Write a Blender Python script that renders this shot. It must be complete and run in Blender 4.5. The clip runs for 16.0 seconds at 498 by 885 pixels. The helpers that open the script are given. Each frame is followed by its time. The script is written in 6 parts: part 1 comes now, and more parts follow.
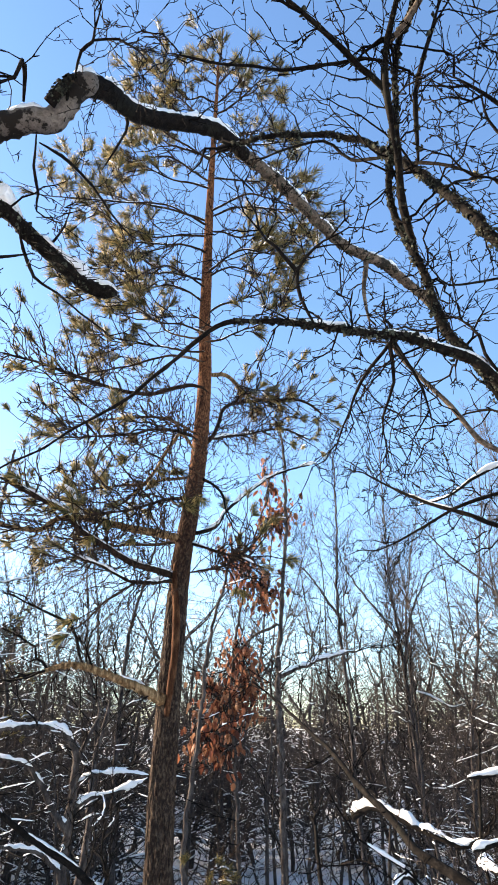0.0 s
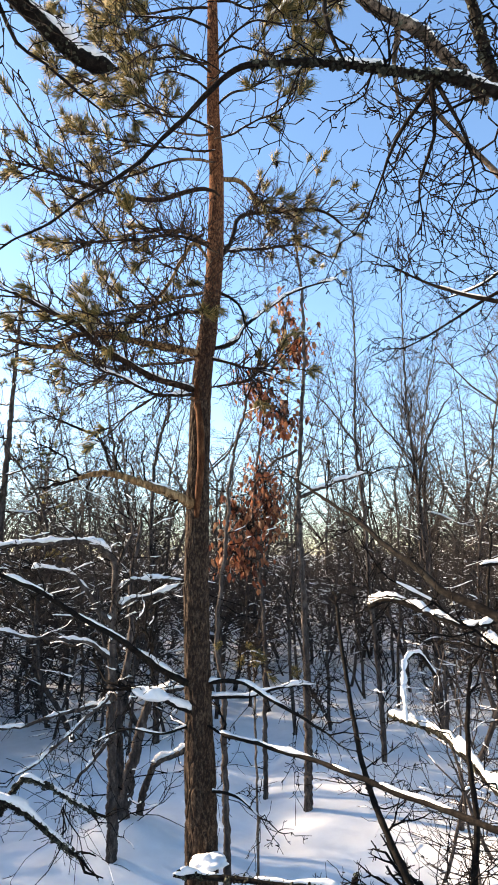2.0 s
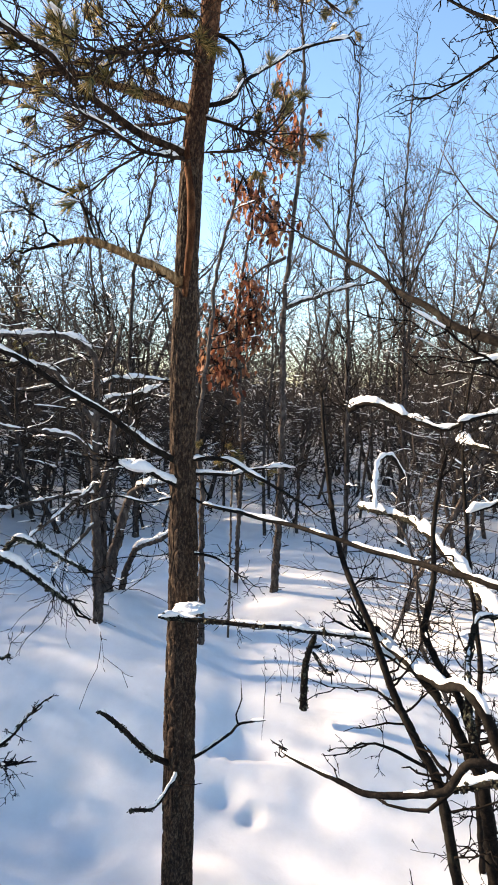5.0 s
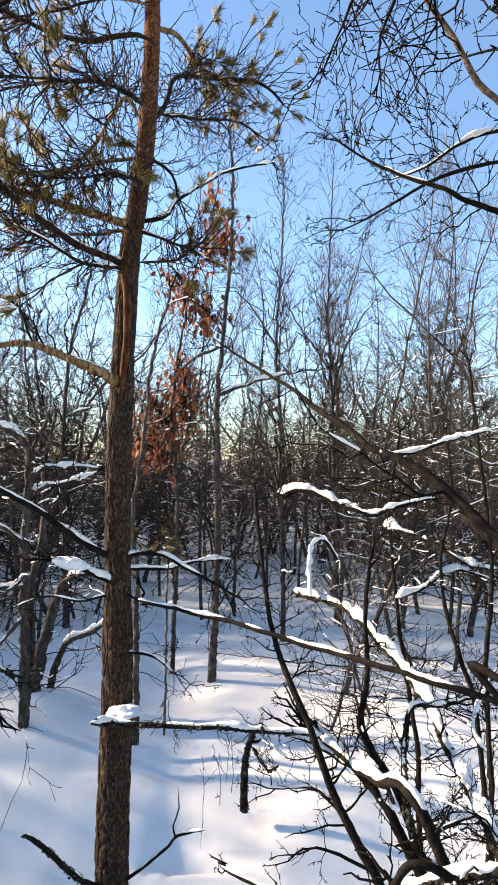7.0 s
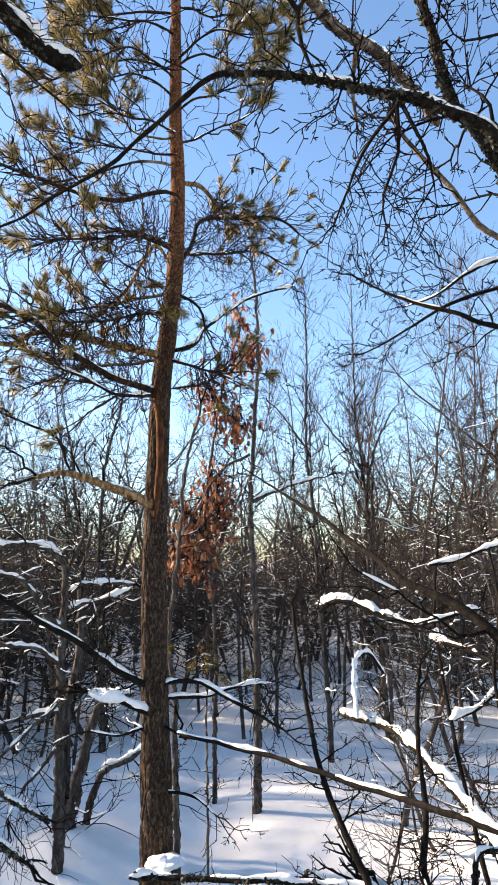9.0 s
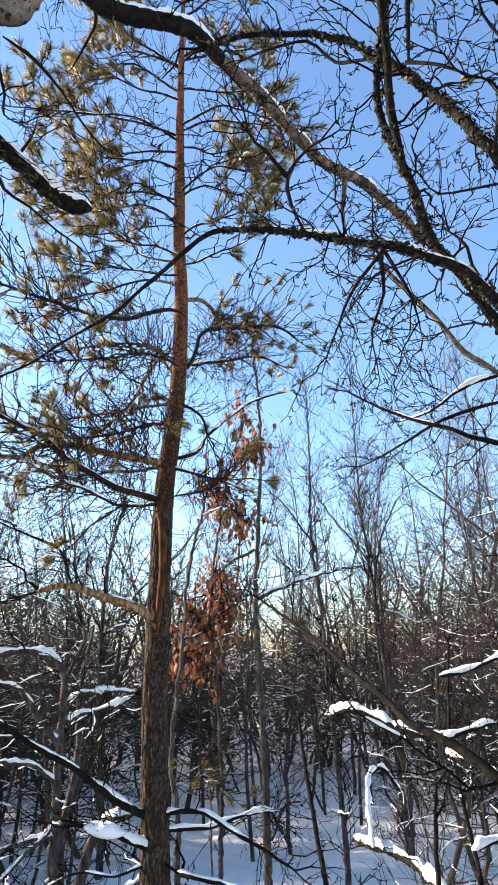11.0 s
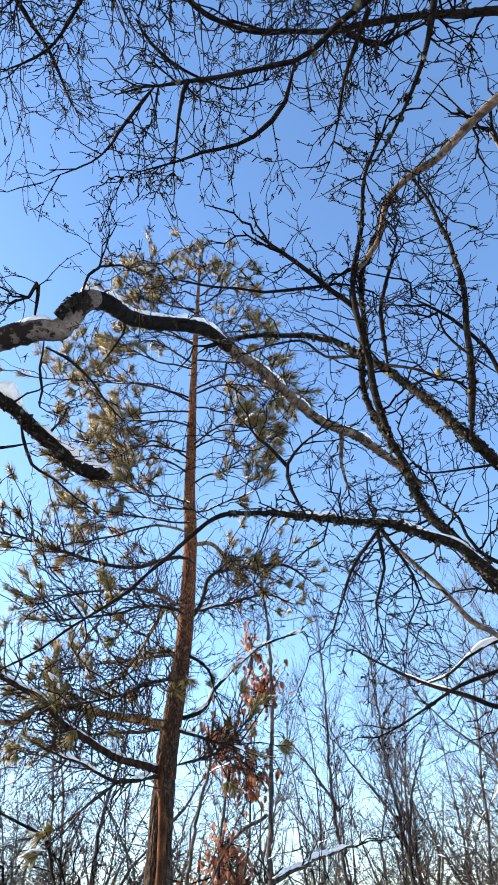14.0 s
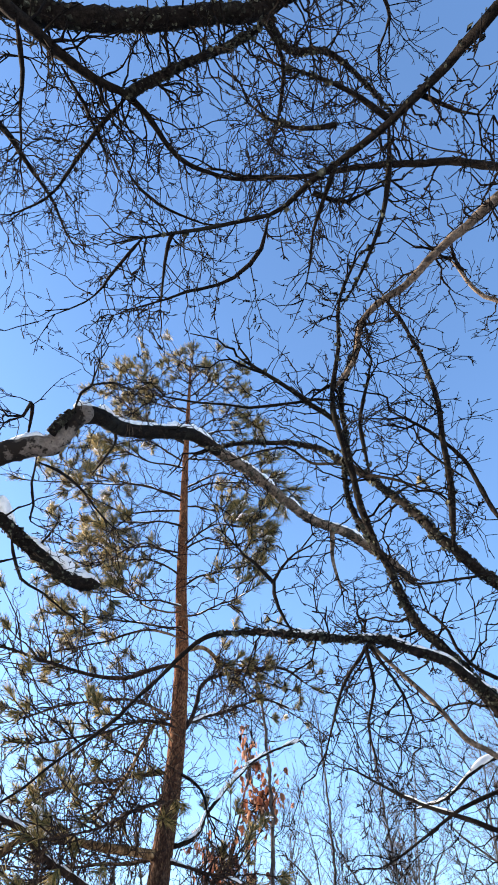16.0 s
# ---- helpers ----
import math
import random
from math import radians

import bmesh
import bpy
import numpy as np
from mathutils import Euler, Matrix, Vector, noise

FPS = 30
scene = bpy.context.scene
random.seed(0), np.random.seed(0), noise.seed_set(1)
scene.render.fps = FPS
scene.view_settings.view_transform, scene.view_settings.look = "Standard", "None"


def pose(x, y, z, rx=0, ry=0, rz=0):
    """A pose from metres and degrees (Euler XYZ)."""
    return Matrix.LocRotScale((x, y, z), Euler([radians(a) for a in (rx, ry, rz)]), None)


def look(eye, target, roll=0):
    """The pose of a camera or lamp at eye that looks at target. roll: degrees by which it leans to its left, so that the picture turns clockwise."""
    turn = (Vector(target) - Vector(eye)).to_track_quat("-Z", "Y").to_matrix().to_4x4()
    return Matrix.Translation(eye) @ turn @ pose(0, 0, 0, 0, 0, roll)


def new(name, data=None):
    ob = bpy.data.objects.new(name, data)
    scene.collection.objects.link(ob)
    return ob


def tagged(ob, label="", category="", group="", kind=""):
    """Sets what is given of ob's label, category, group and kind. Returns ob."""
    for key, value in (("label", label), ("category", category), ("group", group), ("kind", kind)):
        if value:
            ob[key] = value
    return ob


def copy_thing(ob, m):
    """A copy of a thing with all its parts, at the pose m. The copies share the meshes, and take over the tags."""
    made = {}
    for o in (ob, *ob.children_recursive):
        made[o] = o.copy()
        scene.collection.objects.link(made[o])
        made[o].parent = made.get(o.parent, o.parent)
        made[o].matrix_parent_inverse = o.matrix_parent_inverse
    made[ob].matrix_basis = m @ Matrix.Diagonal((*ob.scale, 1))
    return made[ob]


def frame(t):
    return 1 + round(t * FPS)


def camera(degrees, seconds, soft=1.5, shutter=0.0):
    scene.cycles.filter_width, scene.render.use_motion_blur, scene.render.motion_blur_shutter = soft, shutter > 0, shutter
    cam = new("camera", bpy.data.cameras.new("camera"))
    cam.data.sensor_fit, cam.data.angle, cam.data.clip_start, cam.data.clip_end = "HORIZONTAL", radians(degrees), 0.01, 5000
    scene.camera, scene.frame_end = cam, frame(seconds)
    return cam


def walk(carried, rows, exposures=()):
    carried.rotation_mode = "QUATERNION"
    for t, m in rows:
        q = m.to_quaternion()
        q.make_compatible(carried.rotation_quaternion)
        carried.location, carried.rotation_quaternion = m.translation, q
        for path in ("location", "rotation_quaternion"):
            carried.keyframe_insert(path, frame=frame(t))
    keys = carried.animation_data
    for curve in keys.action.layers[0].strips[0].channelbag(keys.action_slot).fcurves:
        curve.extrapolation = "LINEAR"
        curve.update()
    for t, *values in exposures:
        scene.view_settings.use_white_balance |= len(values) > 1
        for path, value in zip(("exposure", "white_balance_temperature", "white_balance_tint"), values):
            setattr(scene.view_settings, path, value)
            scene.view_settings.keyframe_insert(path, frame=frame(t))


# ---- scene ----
cam = camera(45.9, 16.0, 1.75)
PATH = [
    (0, (0.291, -0.21, 1.858), (0.073, 1.57, 2.745), 0.6),
    (0.5, (0.293, -0.185, 1.827), (0.063, 1.657, 2.57), 0.1),
    (1, (0.279, -0.157, 1.801), (0.033, 1.74, 2.386), -0.4),
    (1.5, (0.271, -0.143, 1.778), (0.016, 1.779, 2.266), 0.2),
    (2, (0.262, -0.132, 1.757), (-0.03, 1.807, 2.151), -0.6),
    (2.5, (0.255, -0.095, 1.721), (-0.059, 1.867, 1.956), -1.5),
    (3, (0.246, -0.089, 1.661), (-0.17, 1.866, 1.741), -1.1),
    (3.5, (0.237, -0.071, 1.611), (-0.134, 1.889, 1.466), -0.3),
    (3.7, (0.237, -0.066, 1.6), (-0.086, 1.899, 1.404), 0.1),
    (5.8, (0.204, -0.101, 1.62), (0.056, 1.891, 1.521), 3.0),
    (6, (0.208, -0.114, 1.639), (0.116, 1.884, 1.593), 2.5),
    (6.5, (0.213, -0.119, 1.653), (0.153, 1.88, 1.67), 2.2),
    (7, (0.221, -0.131, 1.669), (0.216, 1.867, 1.756), 1.4),
    (7.5, (0.233, -0.155, 1.699), (0.219, 1.834, 1.912), -0.1),
    (8, (0.237, -0.165, 1.723), (0.184, 1.807, 2.05), -0.7),
    (8.5, (0.237, -0.166, 1.729), (0.17, 1.795, 2.113), -1.2),
    (9, (0.226, -0.159, 1.737), (0.109, 1.794, 2.149), -0.9),
    (9.2, (0.225, -0.165, 1.743), (0.101, 1.781, 2.188), -0.9),
    (11.3, (0.247, -0.21, 1.818), (0.125, 1.652, 2.538), -2.2),
    (11.5, (0.249, -0.215, 1.822), (0.133, 1.638, 2.566), -2.7),
    (12, (0.249, -0.231, 1.847), (0.12, 1.568, 2.712), -2.0),
    (12.5, (0.264, -0.254, 1.862), (0.186, 1.457, 2.896), -2.9),
    (13, (0.262, -0.265, 1.872), (0.16, 1.41, 2.962), -1.8),
    (13.5, (0.261, -0.28, 1.884), (0.149, 1.316, 3.084), -2.0),
    (14, (0.261, -0.301, 1.897), (0.158, 1.207, 3.208), -2.4),
    (14.5, (0.264, -0.324, 1.904), (0.159, 1.117, 3.287), -2.3),
    (15, (0.27, -0.338, 1.907), (0.183, 1.047, 3.347), -2.8),
    (15.5, (0.278, -0.358, 1.91), (0.2, 0.996, 3.379), -3.2),
    (16, (0.29, -0.378, 1.921), (0.235, 0.931, 3.433), -4.7),
]
EXPOSURE = [(0.0, 2.73, 7000, 13), (2.0, 2.65, 7350, 13), (3.5, 2.67, 7600, 14), (7.0, 2.56, 7500, 14), (9.0, 2.62, 7400, 14), (12.0, 2.72, 6850, 13), (16.0, 2.62, 6600, 14)]
walk(cam, [(t, look(eye, target, roll)) for t, eye, target, roll in PATH], EXPOSURE)

# ---- sky and sun: a low winter sun from the left, clear sky ----
SUN_TOWARDS = Vector((-0.93, 0.22, 0.33)).normalized()
sky_world = bpy.data.worlds.new("winter_sky")
scene.world = sky_world
sky_world.use_nodes = True
wt = sky_world.node_tree
wt.nodes.clear()
sky = wt.nodes.new("ShaderNodeTexSky")
sky.sky_type = "NISHITA"
sky.sun_disc = False
sky.sun_elevation = math.asin(SUN_TOWARDS.z)
sky.sun_rotation = math.atan2(SUN_TOWARDS.x, SUN_TOWARDS.y)
sky.air_density, sky.dust_density, sky.ozone_density = 1.0, 0.25, 3.2
bg = wt.nodes.new("ShaderNodeBackground")
bg.inputs["Strength"].default_value = 0.073
wo = wt.nodes.new("ShaderNodeOutputWorld")
deep = wt.nodes.new("ShaderNodeHueSaturation")
deep.inputs["Saturation"].default_value = 1.06
wt.links.new(sky.outputs[0], deep.inputs["Color"])
wt.links.new(deep.outputs[0], bg.inputs[0])
wt.links.new(bg.outputs[0], wo.inputs[0])
sun = new("sun", bpy.data.lights.new("sun", "SUN"))
sun.data.energy, sun.data.angle, sun.data.color = 3.75, radians(2.0), (1.0, 0.85, 0.67)
sun.matrix_world = look(SUN_TOWARDS * 50, (0, 0, 0))


# ---- materials ----
def material(name, rough=0.8, spec=0.3):
    """A node material; returns it with its tree and shader."""
    m = bpy.data.materials.new(name)
    m.use_nodes = True
    t = m.node_tree
    b = t.nodes["Principled BSDF"]
    b.inputs["Roughness"].default_value = rough
    b.inputs["Specular IOR Level"].default_value = spec
    return m, t, b


def noise_node(t, scale, detail=6, rough=0.6, stretch=(1, 1, 1)):
    """Noise in metres on the object's own coordinates."""
    co = t.nodes.new("ShaderNodeTexCoord")
    mp = t.nodes.new("ShaderNodeMapping")
    mp.inputs["Scale"].default_value = stretch
    n = t.nodes.new("ShaderNodeTexNoise")
    n.inputs["Scale"].default_value, n.inputs["Detail"].default_value, n.inputs["Roughness"].default_value = scale, detail, rough
    t.links.new(co.outputs["Object"], mp.inputs[0])
    t.links.new(mp.outputs[0], n.inputs["Vector"])
    return n.outputs["Fac"]


def ramp(t, fac, stops):
    r = t.nodes.new("ShaderNodeValToRGB")
    while len(r.color_ramp.elements) < len(stops):
        r.color_ramp.elements.new(0.5)
    for e, (p, c) in zip(r.color_ramp.elements, stops):
        e.position, e.color = p, (*c, 1)
    t.links.new(fac, r.inputs[0])
    return r.outputs[0]


def mix(t, fac, a, b, kind="MIX"):
    n = t.nodes.new("ShaderNodeMix")
    n.data_type, n.blend_type = "RGBA", kind
    if isinstance(fac, float):
        n.inputs[0].default_value = fac
    else:
        t.links.new(fac, n.inputs[0])
    t.links.new(a, n.inputs[6])
    t.links.new(b, n.inputs[7])
    return n.outputs[2]


def bump(t, b, height, strength=0.6, distance=0.004):
    n = t.nodes.new("ShaderNodeBump")
    n.inputs["Strength"].default_value, n.inputs["Distance"].default_value = strength, distance
    t.links.new(height, n.inputs["Height"])
    t.links.new(n.outputs[0], b.inputs["Normal"])


def bark(name, dark, mid, light, scale=60, moss=None, depth=0.004, stretch=(1, 1, 0.3), reach=(0.54, 0.66)):
    """Bark: furrows at a coarse scale, grain at a fine one, lichen stains."""
    m, t, b = material(name, 0.92, 0.06)
    coarse = noise_node(t, scale, 8, 0.65, stretch)
    fine = noise_node(t, scale * 4, 5, 0.7)
    c = ramp(t, coarse, [(0.32, dark), (0.5, mid), (0.68, light)])
    f = ramp(t, fine, [(0.3, (0.55, 0.55, 0.55)), (0.7, (1.25, 1.25, 1.25))])
    c = mix(t, 1.0, c, f, "MULTIPLY")
    if moss:
        stain = ramp(t, noise_node(t, 11, 6, 0.7), [(reach[0], (0, 0, 0)), (reach[1], (1, 1, 1))])
        k = t.nodes.new("ShaderNodeRGB")
        k.outputs[0].default_value = (*moss, 1)
        c = mix(t, stain, c, k.outputs[0])
    t.links.new(c, b.inputs["Base Color"])
    bump(t, b, coarse, 0.9, depth)
    return m


def plated_bark(name, low, high, scale, tall):
    """Pine bark: plates of differing tone, grey-brown below, orange and flaky above."""
    m, t, b = material(name, 0.92, 0.06)
    co = t.nodes.new("ShaderNodeTexCoord")
    mp = t.nodes.new("ShaderNodeMapping")
    mp.inputs["Scale"].default_value = (1, 1, tall)
    wob = t.nodes.new("ShaderNodeTexNoise")
    wob.inputs["Scale"].default_value = 30
    sway = t.nodes.new("ShaderNodeVectorMath")
    sway.operation = "MULTIPLY_ADD"
    sway.inputs[1].default_value = (0.02, 0.02, 0.02)
    v = t.nodes.new("ShaderNodeTexVoronoi")
    v.inputs["Scale"].default_value = scale
    t.links.new(co.outputs["Object"], mp.inputs[0])
    t.links.new(co.outputs["Object"], wob.inputs["Vector"])
    t.links.new(wob.outputs["Color"], sway.inputs[0])
    t.links.new(mp.outputs[0], sway.inputs[2])
    t.links.new(sway.outputs[0], v.inputs["Vector"])
    plate = t.nodes.new("ShaderNodeSeparateColor")
    t.links.new(v.outputs["Color"], plate.inputs[0])
    grain = noise_node(t, 160, 7, 0.7, (1, 1, 0.45))
    tone = t.nodes.new("ShaderNodeMath")
    tone.operation = "MULTIPLY_ADD"
    tone.inputs[1].default_value = 0.07
    t.links.new(plate.outputs[0], tone.inputs[0])
    t.links.new(grain, tone.inputs[2])
    c = ramp(t, tone.outputs[0], list(zip((0.36, 0.53, 0.72), low)))
    d = ramp(t, tone.outputs[0], list(zip((0.36, 0.52, 0.78), high)))
    place = t.nodes.new("ShaderNodeSeparateXYZ")
    t.links.new(co.outputs["Object"], place.inputs[0])
    blend = t.nodes.new("ShaderNodeMath")
    blend.operation = "MULTIPLY_ADD"
    blend.inputs[1].default_value = 0.9
    t.links.new(noise_node(t, 9, 4, 0.6), blend.inputs[0])
    t.links.new(place.outputs[2], blend.inputs[2])
    span = t.nodes.new("ShaderNodeMapRange")
    span.inputs[1].default_value, span.inputs[2].default_value = 2.75, 3.75
    t.links.new(blend.outputs[0], span.inputs[0])
    c = mix(t, span.outputs[0], c, d)
    t.links.new(c, b.inputs["Base Color"])
    bump(t, b, grain, 0.7, 0.002)
    return m


M_PINE = plated_bark("pine_bark", [(0.012, 0.0078, 0.0062), (0.026, 0.0172, 0.013), (0.105, 0.075, 0.05)], [(0.01, 0.004, 0.0026), (0.085, 0.034, 0.017), (0.32, 0.15, 0.068)], 75, 0.4)
M_PINE_TWIG = bark("pine_twig", (0.009, 0.006, 0.0047), (0.024, 0.016, 0.012), (0.06, 0.041, 0.031), 60, None, 0.001)
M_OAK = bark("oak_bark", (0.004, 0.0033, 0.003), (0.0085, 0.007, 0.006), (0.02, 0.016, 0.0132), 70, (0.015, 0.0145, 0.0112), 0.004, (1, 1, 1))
M_PALE = bark("pale_bare_wood", (0.09, 0.075, 0.064), (0.16, 0.135, 0.115), (0.22, 0.19, 0.165), 22, (0.016, 0.013, 0.011), 0.003, (1, 1, 1), (0.47, 0.51))
M_TAN = bark("tan_bark", (0.04, 0.03, 0.023), (0.11, 0.085, 0.065), (0.2, 0.16, 0.125), 40, (0.03, 0.026, 0.022), 0.004, (1, 1, 1), (0.53, 0.58))
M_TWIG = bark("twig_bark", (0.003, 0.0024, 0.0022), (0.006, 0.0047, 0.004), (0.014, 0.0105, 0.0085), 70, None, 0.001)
# orange boughs; for the limb marked lit, sunlight is put into the colour
M_ORANGE_SUNLIT = bark("orange_and_sunlit_branch", (0.025, 0.014, 0.008), (0.17, 0.1, 0.048), (0.45, 0.3, 0.16), 70, None, 0.004)
M_LIT_STRIP = bark("orange_lit_strip", (0.02, 0.008, 0.004), (0.06, 0.025, 0.012), (0.14, 0.068, 0.034), 60, None, 0.002)
M_FAR = bark("grey_brown_bark", (0.019, 0.016, 0.0145), (0.054, 0.044, 0.039), (0.13, 0.108, 0.093), 40, None, 0.003)
M_LICHEN = bark("lichen_crust", (0.009, 0.0085, 0.007), (0.025, 0.025, 0.019), (0.12, 0.125, 0.09), 28, None, 0.002, (1, 1, 1))


def snow_material(name, scale, distance):
    m, t, b = material(name, 0.85, 0.15)
    n = noise_node(t, scale, 8, 0.6)
    fine = noise_node(t, scale * 9, 4, 0.6)
    t.links.new(ramp(t, n, [(0.3, (0.68, 0.675, 0.665)), (0.7, (0.79, 0.785, 0.775))]), b.inputs["Base Color"])
    add = t.nodes.new("ShaderNodeMath")
    add.operation = "MULTIPLY_ADD"
    add.inputs[1].default_value = 0.3
    t.links.new(fine, add.inputs[0])
    t.links.new(n, add.inputs[2])
    bump(t, b, add.outputs[0], 0.5, distance)
    return m


M_SNOW = snow_material("branch_snow", 45, 0.006)
M_GROUND = snow_material("ground_snow", 5, 0.008)


def leafy(name, stops, through_light, rough=0.6):
    """Needles or leaves: colour by piece, some light shines through."""
    m, t, b = material(name, rough, 0.3)
    g = t.nodes.new("ShaderNodeNewGeometry")
    oi = t.nodes.new("ShaderNodeObjectInfo")
    add = t.nodes.new("ShaderNodeMath")
    add.operation = "ADD"
    fr = t.nodes.new("ShaderNodeMath")
    fr.operation = "FRACT"
    t.links.new(g.outputs["Random Per Island"], add.inputs[0])
    t.links.new(oi.outputs["Random"], add.inputs[1])
    t.links.new(add.outputs[0], fr.inputs[0])
    c = ramp(t, fr.outputs[0], stops)
    t.links.new(c, b.inputs["Base Color"])
    tr = t.nodes.new("ShaderNodeBsdfTranslucent")
    t.links.new(c, tr.inputs[0])
    mx = t.nodes.new("ShaderNodeMixShader")
    mx.inputs[0].default_value = through_light
    out = t.nodes["Material Output"]
    t.links.new(b.outputs[0], mx.inputs[1])
    t.links.new(tr.outputs[0], mx.inputs[2])
    t.links.new(mx.outputs[0], out.inputs[0])
    return m


M_NEEDLE = leafy("pine_needles", [(0.0, (0.03, 0.038, 0.013)), (0.35, (0.075, 0.075, 0.022)), (0.65, (0.25, 0.185, 0.052)), (1.0, (0.42, 0.31, 0.12))], 0.36)
M_LEAF = leafy("dry_oak_leaves", [(0.0, (0.07, 0.022, 0.013)), (0.5, (0.23, 0.075, 0.034)), (1.0, (0.36, 0.17, 0.085))], 0.35)


# ---- building blocks ----
UP = Vector((0, 0, 1))


class Shape:
    """Vertices and faces of one mesh."""

    def __init__(self):
        self.v, self.f = [], []


def part(name, shape, mat, parent=None, label="", smooth=True):
    me = bpy.data.meshes.new(name)
    me.from_pydata(shape.v, [], shape.f)
    me.materials.append(mat)
    if smooth:
        me.shade_smooth()
    ob = new(name, me)
    ob.parent = parent
    if label:
        tagged(ob, label)
    return ob


def thing(name, place, label, category, group="", kind=""):
    ob = new(name)
    ob.location = place
    ob.empty_display_size = 0.1
    return tagged(ob, label, category, group, kind)


def curve(points, step):
    """Catmull-Rom samples through points at about that step, with the fraction of the way."""
    p = [Vector(q) for q in points]
    p = [2 * p[0] - p[1], *p, 2 * p[-1] - p[-2]]
    out = []
    n = len(p) - 3
    for i in range(1, n + 1):
        a, b, c, d = p[i - 1], p[i], p[i + 1], p[i + 2]
        k = max(2, int((c - b).length / step))
        for j in range(k):
            u = j / k
            out.append((0.5 * (2 * b + (c - a) * u + (2 * a - 5 * b + 4 * c - d) * u * u + (3 * b - a - 3 * c + d) * u ** 3), (i - 1 + u) / n))
    out.append((p[-2].copy(), 1.0))
    return out


def tube(s, pts, radii, sides=5, rough=0.0, freq=30.0):
    """A tapering tube along pts; rough: relief as a share of the radius."""
    n = len(pts)
    t = (pts[1] - pts[0]).normalized()
    side = t.orthogonal().normalized()
    base = len(s.v)
    turn = [(math.cos(2 * math.pi * k / sides), math.sin(2 * math.pi * k / sides)) for k in range(sides)]
    for i in range(n):
        t = pts[min(i + 1, n - 1)] - pts[max(i - 1, 0)]
        if t.length < 1e-9:
            t = UP.copy()
        t.normalize()
        side = side - t * side.dot(t)
        side = side.normalized() if side.length > 1e-6 else t.orthogonal().normalized()
        other = t.cross(side)
        for c, q in turn:
            way = side * c + other * q
            r = radii[i]
            if rough:
                w = pts[i] + way * r
                r *= 1 + rough * (noise.noise(w * freq) + 0.5 * noise.noise(w * freq * 2.7))
            s.v.append(tuple(pts[i] + way * r))
    for i in range(n - 1):
        a = base + i * sides
        for k in range(sides):
            l = (k + 1) % sides
            s.f.append((a + k, a + l, a + sides + l, a + sides + k))
    s.f.append(tuple(base + (n - 1) * sides + k for k in range(sides)))
    s.f.append(tuple(base + k for k in reversed(range(sides))))


def snow_on(s, pts, radii, rng, cover, thick, sides=8, often=8.0):
    """Soft cushions of snow along the top of a branch; none where it is steep."""
    shift = rng.random() * 100
    run = []

    def close():
        n = len(run)
        if n >= 3:
            base = len(s.v)
            for j, (p, w, h, side, up) in enumerate(run):
                near = run[max(0, j - 2):j + 3]
                w = sum(q[1] for q in near) / len(near)
                h = sum(q[2] for q in near) / len(near)
                e = min(1.0, 0.3 + 0.35 * min(j, n - 1 - j))
                for k in range(sides):
                    a = 2 * math.pi * k / sides
                    x, y = math.cos(a) * w * e, math.sin(a) * h * e * (1.0 if math.sin(a) > 0 else 0.4)
                    q = p + side * x + up * y
                    s.v.append(tuple(q + up * h * (0.35 * noise.noise(q * 38) + 0.3 * noise.noise(q * 95)) + side * w * (0.35 * noise.noise(q * 42 + Vector((3, 3, 3))) + 0.25 * noise.noise(q * 90))))
            for j in range(n - 1):
                for k in range(sides):
                    l = (k + 1) % sides
                    a = base + j * sides
                    s.f.append((a + k, a + l, a + sides + l, a + sides + k))
            s.f.append(tuple(base + k for k in reversed(range(sides))))
            s.f.append(tuple(base + (n - 1) * sides + k for k in range(sides)))
        run.clear()

    way = 0.0
    for i in range(len(pts)):
        t = pts[min(i + 1, len(pts) - 1)] - pts[max(i - 1, 0)]
        if t.length < 1e-9:
            continue
        t.normalize()
        if i:
            way += (pts[i] - pts[i - 1]).length
        flat = max(0.0, 1.0 - t.z * t.z * 1.25)
        a = flat * (cover + 1.25 * noise.noise(Vector((way * often + shift, shift, 0))) + 0.3 * noise.noise(Vector((way * 30 + shift, 3, shift))))
        if a < 0.14:
            close()
            continue
        a = min(a, 1.2)
        side = t.cross(UP).normalized()
        up = side.cross(t)
        r = radii[i]
        lump = 0.75 + 1.5 * noise.noise(Vector((way * 19 + shift, 2, shift))) + 0.8 * noise.noise(Vector((way * 52, shift, 9)))
        h = min(thick, 1.8 * r + 0.006) * math.sqrt(a) * min(max(lump, 0.2), 1.5)
        w = max(r * (0.5 + 0.35 * a * min(max(lump, 0.3), 1.1)), 0.62 * h)
        run.append((pts[i] + up * (r * 0.84) + side * r * 0.2 * noise.noise(Vector((way * 20, 1, shift))), w, max(h, 0.003), side, up))
    close()


